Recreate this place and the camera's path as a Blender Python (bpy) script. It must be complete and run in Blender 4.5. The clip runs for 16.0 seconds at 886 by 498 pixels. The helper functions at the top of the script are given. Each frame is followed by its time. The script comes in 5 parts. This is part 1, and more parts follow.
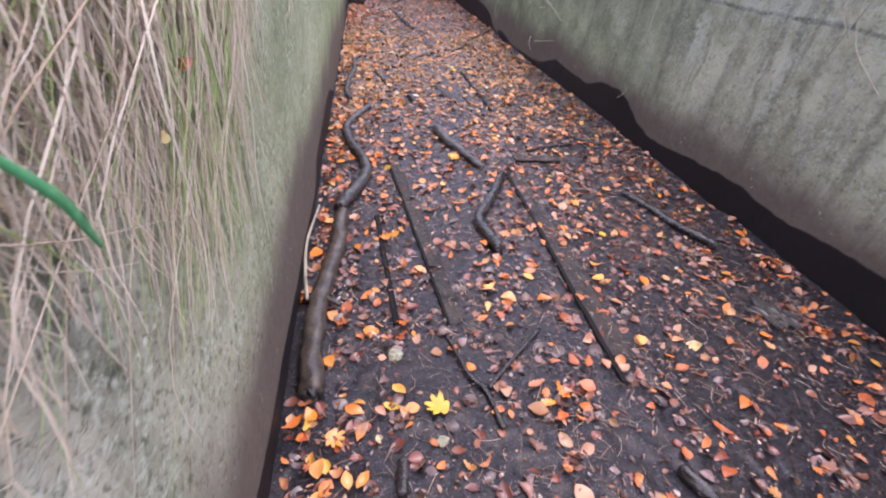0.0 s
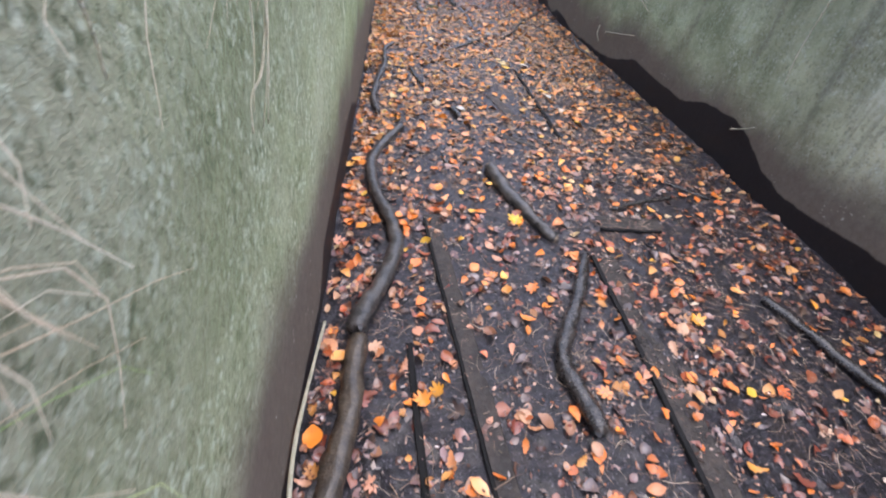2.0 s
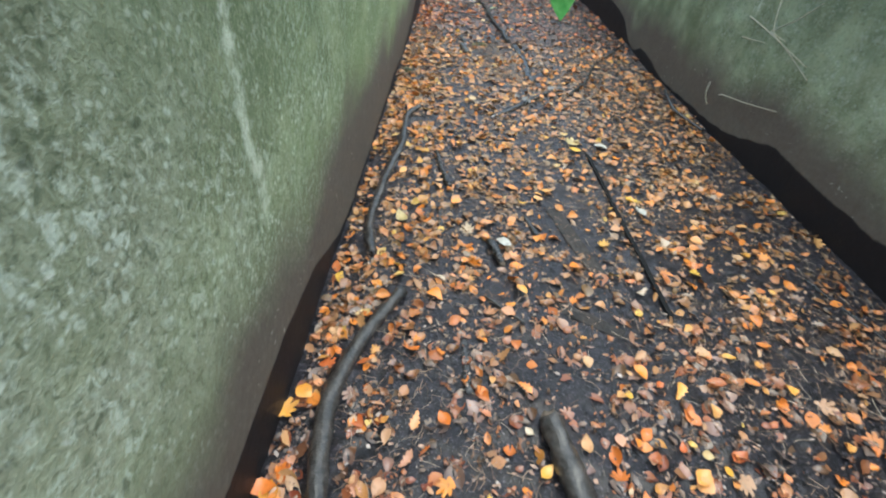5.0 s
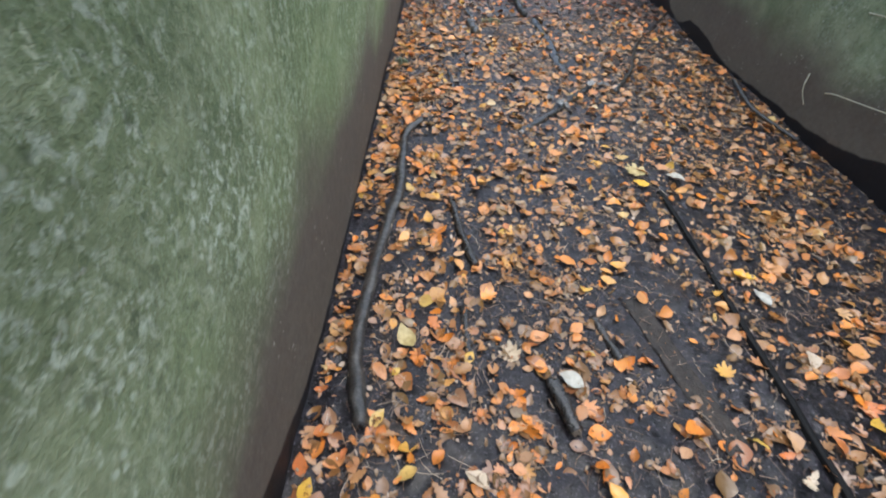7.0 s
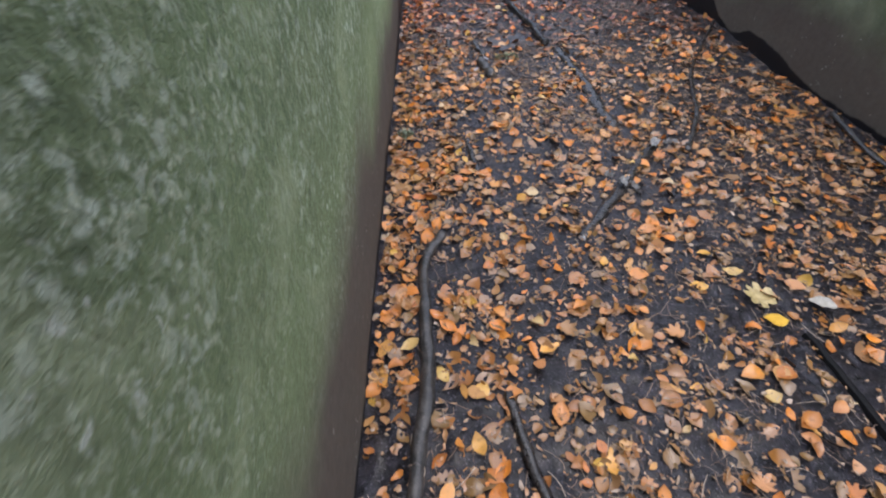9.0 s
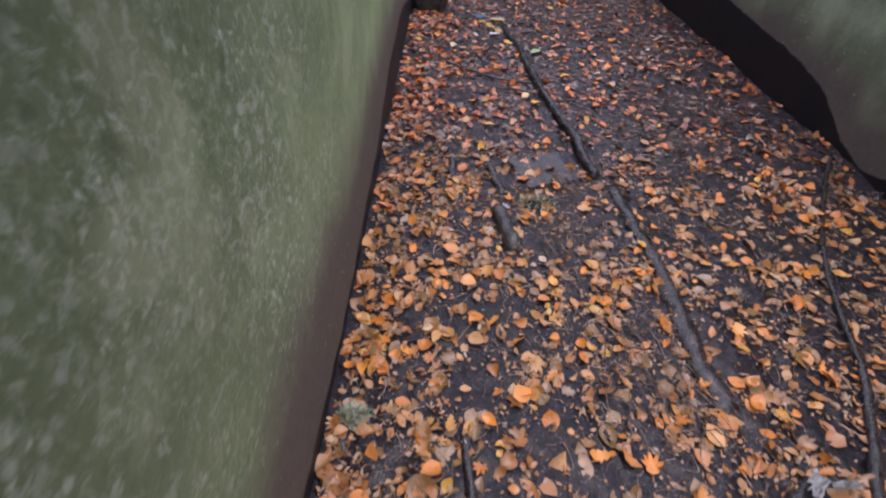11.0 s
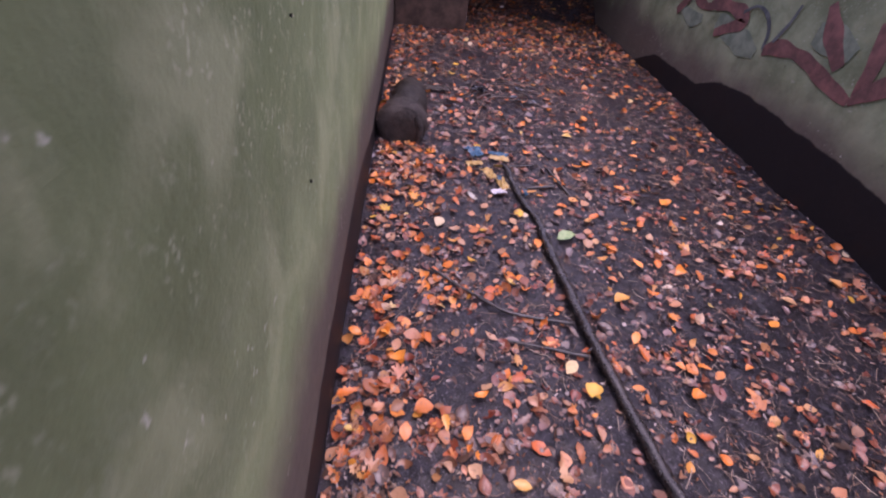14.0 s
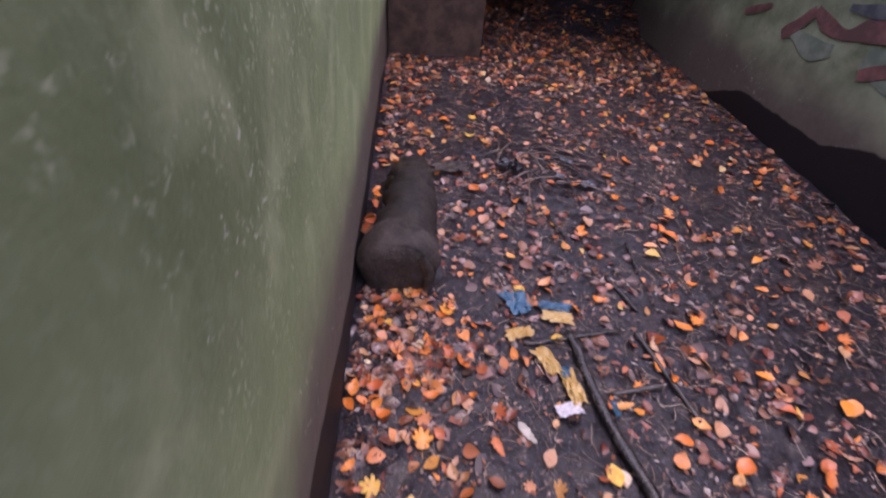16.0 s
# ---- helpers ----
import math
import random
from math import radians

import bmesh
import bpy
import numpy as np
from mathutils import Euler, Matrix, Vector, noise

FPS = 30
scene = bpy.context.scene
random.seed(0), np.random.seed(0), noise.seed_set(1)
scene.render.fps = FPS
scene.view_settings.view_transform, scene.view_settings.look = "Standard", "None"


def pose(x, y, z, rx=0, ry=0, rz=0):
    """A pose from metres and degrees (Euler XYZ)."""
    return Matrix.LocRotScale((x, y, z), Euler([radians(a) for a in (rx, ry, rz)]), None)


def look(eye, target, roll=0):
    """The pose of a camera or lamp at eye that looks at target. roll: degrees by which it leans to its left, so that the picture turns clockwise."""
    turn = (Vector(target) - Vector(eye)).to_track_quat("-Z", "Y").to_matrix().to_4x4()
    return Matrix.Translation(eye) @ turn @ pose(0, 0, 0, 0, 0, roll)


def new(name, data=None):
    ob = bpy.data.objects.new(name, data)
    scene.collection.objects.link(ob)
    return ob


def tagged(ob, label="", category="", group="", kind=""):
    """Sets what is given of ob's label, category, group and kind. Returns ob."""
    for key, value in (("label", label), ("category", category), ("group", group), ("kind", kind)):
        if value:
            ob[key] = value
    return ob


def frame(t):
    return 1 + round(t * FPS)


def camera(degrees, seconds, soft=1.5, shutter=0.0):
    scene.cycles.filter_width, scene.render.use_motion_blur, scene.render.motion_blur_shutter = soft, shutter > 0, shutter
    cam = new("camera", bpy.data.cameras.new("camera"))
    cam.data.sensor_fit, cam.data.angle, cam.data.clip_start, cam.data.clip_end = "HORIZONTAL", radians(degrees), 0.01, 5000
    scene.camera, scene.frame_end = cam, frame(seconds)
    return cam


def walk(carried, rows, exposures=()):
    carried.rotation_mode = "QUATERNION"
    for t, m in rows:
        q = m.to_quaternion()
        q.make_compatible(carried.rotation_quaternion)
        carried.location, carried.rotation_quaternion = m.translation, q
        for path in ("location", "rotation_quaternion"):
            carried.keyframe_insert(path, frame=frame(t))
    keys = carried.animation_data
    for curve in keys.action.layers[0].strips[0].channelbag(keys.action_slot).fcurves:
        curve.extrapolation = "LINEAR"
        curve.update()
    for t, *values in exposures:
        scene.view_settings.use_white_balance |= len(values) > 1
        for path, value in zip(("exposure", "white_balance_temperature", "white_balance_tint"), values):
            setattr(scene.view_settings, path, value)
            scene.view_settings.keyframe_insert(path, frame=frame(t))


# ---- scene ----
cam = camera(90.1, 16.0, soft=2.0, shutter=0.2)
PATH = [
    (0, (0.118, 0.145, 1.459), (0.456, 1.744, 0.306), 5.9),
    (0.5, (0.148, 0.447, 1.426), (0.422, 2.032, 0.238), 5.2),
    (1, (0.164, 0.758, 1.456), (0.408, 2.306, 0.212), 5.4),
    (1.5, (0.122, 1.063, 1.449), (0.394, 2.582, 0.177), 7.4),
    (2, (0.074, 1.377, 1.488), (0.329, 2.898, 0.214), 7.8),
    (2.5, (0.141, 1.75, 1.483), (0.331, 3.287, 0.218), 5.2),
    (3, (0.194, 1.974, 1.513), (0.333, 3.501, 0.229), 4.8),
    (3.5, (0.215, 2.212, 1.504), (0.391, 3.784, 0.279), 4.6),
    (4, (0.215, 2.499, 1.526), (0.411, 4.065, 0.297), 6.1),
    (4.5, (0.245, 2.758, 1.51), (0.407, 4.307, 0.256), 6.1),
    (5, (0.269, 3.136, 1.488), (0.33, 4.674, 0.211), 6.5),
    (5.2, (0.257, 3.242, 1.504), (0.269, 4.771, 0.215), 6.2),
    (7.3, (0.093, 4.414, 1.318), (0.212, 5.838, -0.082), 5.1),
    (7.5, (0.058, 4.527, 1.312), (0.158, 5.944, -0.096), 2.9),
    (8, (0.01, 4.785, 1.302), (0.097, 6.244, -0.063), 1.3),
    (8.2, (0.013, 4.872, 1.332), (0.105, 6.335, -0.028), 0.3),
    (10.3, (0.105, 6.292, 1.364), (0.116, 7.654, -0.101), 0.8),
    (10.5, (0.121, 6.496, 1.379), (0.153, 7.886, -0.059), 1.7),
    (11, (0.124, 6.969, 1.415), (0.169, 8.402, 0.021), 3.6),
    (11.5, (0.085, 7.227, 1.46), (0.158, 8.725, 0.137), 4.9),
    (12, (-0.004, 7.554, 1.527), (0.043, 9.092, 0.25), 3.8),
    (12.5, (0.017, 7.882, 1.53), (0.068, 9.446, 0.285), 2.2),
    (13, (0.056, 8.288, 1.556), (0.107, 9.835, 0.29), 1.7),
    (13.5, (0.056, 8.561, 1.538), (0.182, 10.101, 0.269), 4.8),
    (14, (0.024, 8.998, 1.51), (0.212, 10.5, 0.204), 7.4),
    (14.5, (0.04, 9.289, 1.513), (0.214, 10.788, 0.201), 5.7),
    (15, (0.067, 9.834, 1.464), (0.254, 11.298, 0.114), 6.9),
    (15.5, (0.063, 10.08, 1.485), (0.266, 11.507, 0.099), 8.1),
    (16, (0.02, 10.536, 1.473), (0.183, 12.006, 0.126), 5.3),
]


# ---- light ----
EXPOSURES = [(0.0, 1.13, 6080, 27), (2.0, 1.12, 5920, 15), (5.0, 0.93, 5780, -5), (8.0, 0.60, 5760, 8), (10.5, 0.30, 5900, 19), (11.5, 0.39, 6040, 33), (13.0, 0.61, 6080, 51), (16.0, 0.53, 6080, 40)]
walk(cam, [(t, look(eye, target, roll)) for t, eye, target, roll in PATH], EXPOSURES)

world = bpy.data.worlds.new("overcast_sky")
scene.world = world
world.use_nodes = True
wn = world.node_tree
sky = wn.nodes.new("ShaderNodeTexSky")
sky.sky_type, sky.sun_disc = "NISHITA", False
sky.sun_elevation, sky.sun_rotation, sky.dust_density, sky.air_density = radians(81), radians(80), 4.0, 1.0
wn.links.new(sky.outputs[0], wn.nodes["Background"].inputs[0])
wn.nodes["Background"].inputs[1].default_value = 0.15
sun = new("sun", bpy.data.lights.new("sun", "SUN"))
sun.data.energy, sun.data.angle, sun.data.color = 1.5, radians(130), (1.0, 0.98, 0.95)
sun.matrix_world = look((1.5, 5.0, 10.0), (0.0, 5.5, 0.0))


# ---- materials ----
class Mat:
    """A node material with short calls."""

    def __init__(self, name, rough=0.7, metal=0.0, spec=0.5):
        self.m = bpy.data.materials.new(name)
        self.m.use_nodes = True
        self.t = self.m.node_tree
        self.b = self.t.nodes["Principled BSDF"]
        self.b.inputs["Roughness"].default_value = rough
        self.b.inputs["Metallic"].default_value = metal
        self.b.inputs["Specular IOR Level"].default_value = spec
        self.pos = self.t.nodes.new("ShaderNodeNewGeometry").outputs["Position"]

    def put(self, socket, value):
        if hasattr(value, "is_linked"):
            self.t.links.new(value, socket)
        else:
            socket.default_value = value

    def maths(self, op, a, b=0.0, c=0.0, clamp=False):
        n = self.t.nodes.new("ShaderNodeMath")
        n.operation, n.use_clamp = op, clamp
        for s, v in zip(n.inputs, (a, b, c)):
            self.put(s, v)
        return n.outputs[0]

    def scaled(self, sx, sy, sz, vec=None):
        n = self.t.nodes.new("ShaderNodeMapping")
        n.inputs["Scale"].default_value = (sx, sy, sz)
        self.put(n.inputs["Vector"], vec or self.pos)
        return n.outputs[0]

    def noise(self, scale, detail=4, rough=0.55, vec=None, distort=0.0):
        n = self.t.nodes.new("ShaderNodeTexNoise")
        n.inputs["Scale"].default_value, n.inputs["Detail"].default_value = scale, detail
        n.inputs["Roughness"].default_value, n.inputs["Distortion"].default_value = rough, distort
        self.put(n.inputs["Vector"], vec or self.pos)
        return n.outputs["Fac"]

    def cells(self, scale, vec=None, feature="F1"):
        n = self.t.nodes.new("ShaderNodeTexVoronoi")
        n.feature = feature
        n.inputs["Scale"].default_value = scale
        self.put(n.inputs["Vector"], vec or self.pos)
        return n.outputs["Distance"]

    def step(self, v, lo, hi, out_lo=0.0, out_hi=1.0):
        n = self.t.nodes.new("ShaderNodeMapRange")
        n.interpolation_type = "SMOOTHSTEP"
        for s, x in zip(n.inputs, (v, lo, hi, out_lo, out_hi)):
            self.put(s, x)
        return n.outputs[0]

    def mix(self, fac, a, b, mode="MIX"):
        n = self.t.nodes.new("ShaderNodeMix")
        n.data_type, n.blend_type = "RGBA", mode
        self.put(n.inputs[0], fac)
        for s, v in ((n.inputs[6], a), (n.inputs[7], b)):
            self.put(s, v if hasattr(v, "is_linked") else (*v, 1.0))
        return n.outputs[2]

    def ramp(self, fac, stops, constant=False):
        n = self.t.nodes.new("ShaderNodeValToRGB")
        n.color_ramp.interpolation = "CONSTANT" if constant else "LINEAR"
        e = n.color_ramp.elements
        while len(e) < len(stops):
            e.new(0.5)
        for el, (p, c) in zip(e, stops):
            el.position = p
            el.color = (*c, 1.0) if isinstance(c, tuple) else (c, c, c, 1.0)
        self.put(n.inputs[0], fac)
        return n.outputs[0]

    def shaken(self, amount, scale=14):
        """The place, shifted by noise, for ragged cells."""
        n = self.t.nodes.new("ShaderNodeTexNoise")
        n.inputs["Scale"].default_value, n.inputs["Detail"].default_value = scale, 3
        self.put(n.inputs["Vector"], self.pos)
        m = self.t.nodes.new("ShaderNodeVectorMath")
        m.operation = "MULTIPLY_ADD"
        self.put(m.inputs[0], n.outputs["Color"])
        m.inputs[1].default_value = (amount, amount, amount)
        self.put(m.inputs[2], self.pos)
        return m.outputs[0]

    def axis(self, k):
        n = self.t.nodes.new("ShaderNodeSeparateXYZ")
        self.put(n.inputs[0], self.pos)
        return n.outputs[k]

    def done(self, colour, rough=None, bump=None, strength=0.4, distance=0.01):
        self.put(self.b.inputs["Base Color"], colour if hasattr(colour, "is_linked") else (*colour, 1.0))
        if rough is not None:
            self.put(self.b.inputs["Roughness"], rough)
        if bump is not None:
            n = self.t.nodes.new("ShaderNodeBump")
            n.inputs["Strength"].default_value, n.inputs["Distance"].default_value = strength, distance
            self.put(n.inputs["Height"], bump)
            self.t.links.new(n.outputs[0], self.b.inputs["Normal"])
        return self.m

    def wet(self, weight, rough=0.15):
        self.b.inputs["Coat Weight"].default_value = weight
        self.b.inputs["Coat Roughness"].default_value = rough
        return self


def wall_concrete(name, tide, green_from, green_to, brown_top, speckle, joint, bare, slime, streaks, drips=(), lit_low=0.0, glance_sheen=0.0):
    """Old concrete: algae film, a brown silt band and a black tide line whose height along y is given by tide."""
    k = Mat(name, 0.85, spec=0.3)
    y, z = k.axis(1), k.axis(2)
    grit = k.noise(85, 3, 0.7)
    fine = k.noise(26, 5, 0.65)
    patch = k.noise(2.3, 5, 0.6)
    broad = k.noise(0.7, 3, 0.5)
    runs = k.noise(1.0, 5, 0.65, k.scaled(5, 5, 0.55))
    col = k.mix(k.step(patch, 0.35, 0.68), *bare)
    col = k.mix(k.step(runs, 0.50, 0.70, 0, 0.6), col, (0.13, 0.13, 0.10))
    seam = k.maths("ABSOLUTE", k.maths("SUBTRACT", z, k.maths("ADD", 1.18, k.maths("MULTIPLY", patch, 0.12))))
    col = k.mix(k.maths("MULTIPLY", k.step(seam, 0.018, 0.004), k.maths("MULTIPLY", k.step(k.noise(1.9, 3, 0.6), 0.36, 0.52), joint)), col, (0.07, 0.075, 0.055))
    ledge = k.maths("MULTIPLY", k.step(z, 1.20, 1.27), k.step(z, 1.42, 1.30))
    ledge = k.maths("MULTIPLY", k.maths("MULTIPLY", ledge, k.step(k.noise(9, 5, 0.7), 0.44, 0.60)), joint * 0.75)
    col = k.mix(ledge, col, (0.60, 0.60, 0.49))
    mottle = k.noise(17, 6, 0.72)
    col = k.mix(k.step(mottle, 0.52, 0.66, 0, 0.55 * joint), col, (0.56, 0.56, 0.43))
    col = k.mix(k.step(mottle, 0.46, 0.34, 0, 0.55 * joint), col, (0.15, 0.15, 0.10))
    board = k.noise(1.0, 3, 0.6, k.scaled(9, 9, 0.3))
    col = k.mix(k.step(board, 0.54, 0.66, 0, 0.5 * joint), col, (0.10, 0.10, 0.075))
    col = k.mix(k.maths("MULTIPLY", k.step(k.noise(6.5, 5, 0.65), 0.52, 0.66), 0.45), col, (0.46, 0.45, 0.37))
    algae = k.step(k.maths("ADD", y, k.maths("MULTIPLY", k.maths("SUBTRACT", broad, 0.5), 4.5)), green_from, green_to)
    film = k.mix(k.step(k.noise(3.1, 5, 0.6), 0.32, 0.7), *slime)
    col = k.mix(k.maths("MULTIPLY", algae, 0.86), col, film)
    # pale lime flecks and dark pits of the aggregate
    stone = k.noise(44, 4, 0.65, None, 0.8)
    rough_zone = k.maths("MULTIPLY", k.step(y, 7.0, 8.6, 1.0, 0.06), k.step(k.noise(2.1, 3, 0.6), 0.25, 0.6, 0.35, 1.0))
    col = k.mix(k.maths("MULTIPLY", k.step(stone, 0.52, 0.63, 0, 0.55 * speckle), rough_zone), col, (0.40, 0.415, 0.30))
    col = k.mix(k.maths("MULTIPLY", k.step(stone, 0.48, 0.36, 0, 0.7 * speckle), rough_zone), col, (0.060, 0.068, 0.042))
    flecks = k.maths("MULTIPLY", k.step(k.noise(30, 5, 0.72, None, 0.5), 0.50, 0.64), k.step(k.noise(3.5, 4, 0.6), 0.34, 0.60))
    flecks = k.maths("MULTIPLY", flecks, k.step(y, 7.0, 8.6, 1.0, 0.10))
    col = k.mix(k.maths("MULTIPLY", flecks, speckle), col, (0.48, 0.50, 0.40))
    lime = k.maths("MULTIPLY", k.step(k.cells(40, k.shaken(0.035)), 0.42, 0.16), k.step(k.noise(13, 3, 0.6), 0.47, 0.58))
    lime = k.maths("MULTIPLY", k.maths("MULTIPLY", lime, k.step(k.noise(2.6, 4, 0.6), 0.36, 0.58, 0.25, 1.0)), k.step(y, 7.0, 8.6, 0.85, 0.0))
    col = k.mix(k.maths("MULTIPLY", lime, min(1.0, speckle * 1.1)), col, (0.56, 0.58, 0.47))
    pit = k.maths("MULTIPLY", k.step(k.cells(24, k.shaken(0.06)), 0.36, 0.12), k.step(k.noise(7, 3, 0.6), 0.50, 0.60))
    pit = k.maths("MULTIPLY", pit, k.step(y, 7.0, 8.6, 0.8, 0.12))
    col = k.mix(k.maths("MULTIPLY", pit, speckle), col, (0.050, 0.055, 0.034))
    col = k.mix(k.step(grit, 0.60, 0.72, 0, 0.18), col, (0.05, 0.055, 0.04))
    col = k.mix(k.step(k.cells(11, k.scaled(1, 1, 0.8)), 0.03, 0.09, 0.5, 0), col, (0.06, 0.06, 0.045))
    olive = k.step(k.noise(1.1, 4, 0.6, k.scaled(1, 0.8, 0.8)), 0.46, 0.64, 0, 0.55)
    col = k.mix(k.maths("MULTIPLY", olive, algae), col, (0.085, 0.098, 0.042))
    # darker algae film up high, with shade on the upper wall mixed into it
    upper_shade = k.step(k.maths("ADD", z, k.maths("MULTIPLY", k.maths("SUBTRACT", k.noise(1.6, 5, 0.65), 0.5), 1.0)), 0.70, 1.45, 0, 0.58)
    col = k.mix(k.maths("MULTIPLY", upper_shade, algae), col, (0.060, 0.080, 0.034))
    cloud = k.maths("MULTIPLY", k.step(k.noise(4.2, 4, 0.55, None, 0.5), 0.48, 0.70, 0, 0.5), algae)
    col = k.mix(cloud, col, (0.29, 0.31, 0.18))
    soft = k.cells(52, k.shaken(0.06, 30))
    cluster = k.maths("MULTIPLY", k.step(k.noise(3.2, 4, 0.65), 0.42, 0.58), k.step(z, 0.40, 0.85))
    chance = k.step(k.noise(11, 3, 0.6), 0.42, 0.56)
    blot = k.maths("MULTIPLY", k.step(soft, 0.46, 0.10, 0, 0.6), k.maths("MULTIPLY", k.maths("MULTIPLY", algae, k.step(y, 6.6, 8.2, 1.0, 0.65)), k.maths("MULTIPLY", cluster, chance)))
    col = k.mix(blot, col, (0.40, 0.41, 0.29))
    # paler film low down; the wall's brighter lower light is put into its colour
    lit_band = k.maths("MULTIPLY", k.step(k.maths("ADD", z, k.maths("MULTIPLY", patch, 0.5)), 1.40, 0.80, 0, lit_low), algae)
    col = k.mix(lit_band, col, k.mix(fine, (0.20, 0.235, 0.115), (0.32, 0.36, 0.20)))
    for at, half, low, high in drips:
        off = k.maths("ABSOLUTE", k.maths("ADD", k.maths("SUBTRACT", y, at), k.maths("MULTIPLY", k.maths("SUBTRACT", k.noise(3.3, 4, 0.6), 0.5), 0.22)))
        run = k.maths("MULTIPLY", k.step(off, half, half * 0.2), k.maths("MULTIPLY", k.step(z, low, low + 0.25), k.step(z, high, high - 0.05)))
        col = k.mix(k.maths("MULTIPLY", run, k.step(fine, 0.32, 0.62, 0.1, 0.6)), col, (0.13, 0.128, 0.092))
    # lime runs
    for at, half, low, high in streaks:
        off = k.maths("ABSOLUTE", k.maths("ADD", k.maths("SUBTRACT", y, at), k.maths("MULTIPLY", k.maths("SUBTRACT", k.noise(8, 5, 0.65), 0.5), 4.0 * half)))
        run = k.maths("MULTIPLY", k.step(off, half, half * 0.1), k.maths("MULTIPLY", k.step(z, low, low + 0.12), k.step(z, high, high - 0.1)))
        col = k.mix(k.maths("MULTIPLY", run, k.step(fine, 0.30, 0.60, 0.1, 0.8)), col, (0.52, 0.535, 0.41))
    # silt band
    edge = k.maths("MULTIPLY", k.maths("SUBTRACT", k.noise(1.4, 4, 0.6), 0.5), 0.55)
    silt = k.step(k.maths("ADD", z, edge), brown_top + 0.26, brown_top - 0.12)
    col = k.mix(k.maths("MULTIPLY", silt, 0.93), col, k.mix(fine, (0.080, 0.061, 0.049), (0.145, 0.114, 0.092)))
    lime_dot = k.maths("MULTIPLY", k.step(k.cells(27, k.shaken(0.06, 30)), 0.22, 0.08), k.step(k.noise(5, 3, 0.6), 0.54, 0.60, 0, 0.5))
    col = k.mix(lime_dot, col, (0.50, 0.49, 0.42))
    # black tide line
    span = 17.0
    top = k.maths("ADD", 0.02, k.ramp(k.maths("DIVIDE", y, span), [(p / span, h) for p, h in tide]))
    wob = k.maths("MULTIPLY", k.maths("SUBTRACT", k.noise(5.0, 4, 0.6), 0.5), 0.06)
    level = k.maths("SUBTRACT", k.maths("ADD", top, wob), z)
    black = k.step(level, -0.006, 0.010)
    col = k.mix(k.maths("MULTIPLY", black, 0.96), col, k.mix(fine, (0.0045, 0.0035, 0.0045), (0.010, 0.008, 0.010)))
    rough = k.mix(black, (0.86, 0.86, 0.86), (0.6, 0.6, 0.6))
    height = k.maths("MULTIPLY", k.maths("ADD", k.maths("MULTIPLY", fine, 0.8), k.maths("MULTIPLY", grit, 0.3)), k.step(y, 6.2, 7.6, 1.0, 0.35))
    height = k.maths("ADD", height, k.maths("MULTIPLY", k.maths("MULTIPLY", stone, rough_zone), 0.35))
    height = k.maths("MULTIPLY", height, k.maths("SUBTRACT", 1.0, k.maths("MULTIPLY", k.maths("MAXIMUM", silt, black), 0.7)))
    # sheen stands in for the walker's shade: glancing wall lighter, near wall darker
    k.put(k.b.inputs["Sheen Weight"], k.maths("MULTIPLY", k.maths("SUBTRACT", 1.0, k.maths("MAXIMUM", silt, black)), glance_sheen))
    k.b.inputs["Sheen Roughness"].default_value = 0.45
    k.b.inputs["Sheen Tint"].default_value = (0.70, 0.95, 0.42, 1.0)
    return k.done(col, rough, height, 0.75, 0.012)


TIDE_RIGHT = [(0.0, 0.26), (1.7, 0.25), (2.1, 0.20), (2.55, 0.23), (2.98, 0.19), (3.36, 0.145), (3.6, 0.12), (3.88, 0.17), (4.1, 0.29), (4.35, 0.34), (4.74, 0.31), (5.02, 0.205), (5.5, 0.21),
              (6.05, 0.23), (6.35, 0.15), (6.67, 0.06), (7.4, 0.03), (8.1, 0.01), (8.5, 0.08), (8.95, 0.11), (9.16, 0.02), (9.4, 0.06), (9.75, 0.23), (10.1, 0.30), (10.6, 0.33), (11.2, 0.37), (12.2, 0.39), (12.62, 0.34), (12.93, 0.215), (13.85, 0.19), (14.25, 0.0), (16.9, 0.0)]
TIDE_LEFT = [(0.0, 0.15), (1.2, 0.11), (2.0, 0.09), (2.7, 0.05), (2.9, 0.20), (3.4, 0.18), (4.1, 0.23), (4.5, 0.19), (4.9, 0.03), (5.2, 0.0), (6.9, 0.04), (7.3, 0.07), (8.0, 0.02), (9.0, 0.10), (9.8, 0.26), (10.5, 0.32), (11.0, 0.28), (11.7, 0.14), (13.8, 0.12), (14.5, 0.0), (16.9, 0.0)]
M_LEFT = wall_concrete("left_wall_concrete", TIDE_LEFT, 0.5, 5.2, 0.48, 1.0, 0.0, ((0.27, 0.25, 0.185), (0.48, 0.45, 0.35)), ((0.058, 0.079, 0.027), (0.140, 0.183, 0.074)), ((4.14, 0.040, 0.66, 1.32), (2.60, 0.010, 1.30, 1.7), (2.74, 0.006, 1.27, 1.7)), lit_low=0.24, glance_sheen=0.17)
M_RIGHT = wall_concrete("right_wall_concrete", TIDE_RIGHT, 2.0, 6.5, 0.40, 0.5, 0.9, ((0.30, 0.298, 0.19), (0.56, 0.552, 0.375)), ((0.125, 0.158, 0.076), (0.33, 0.385, 0.225)), ((3.48, 0.10, 0.72, 1.2), (2.62, 0.07, 0.62, 1.1), (7.0, 0.03, 0.85, 1.3)), ((3.34, 0.035, 0.5, 1.14), (3.78, 0.05, 0.42, 1.3), (2.72, 0.03, 0.45, 1.2), (2.40, 0.045, 0.4, 1.3), (4.45, 0.05, 0.6, 1.4), (1.95, 0.04, 0.4, 1.2), (5.3, 0.06, 0.5, 1.5)))


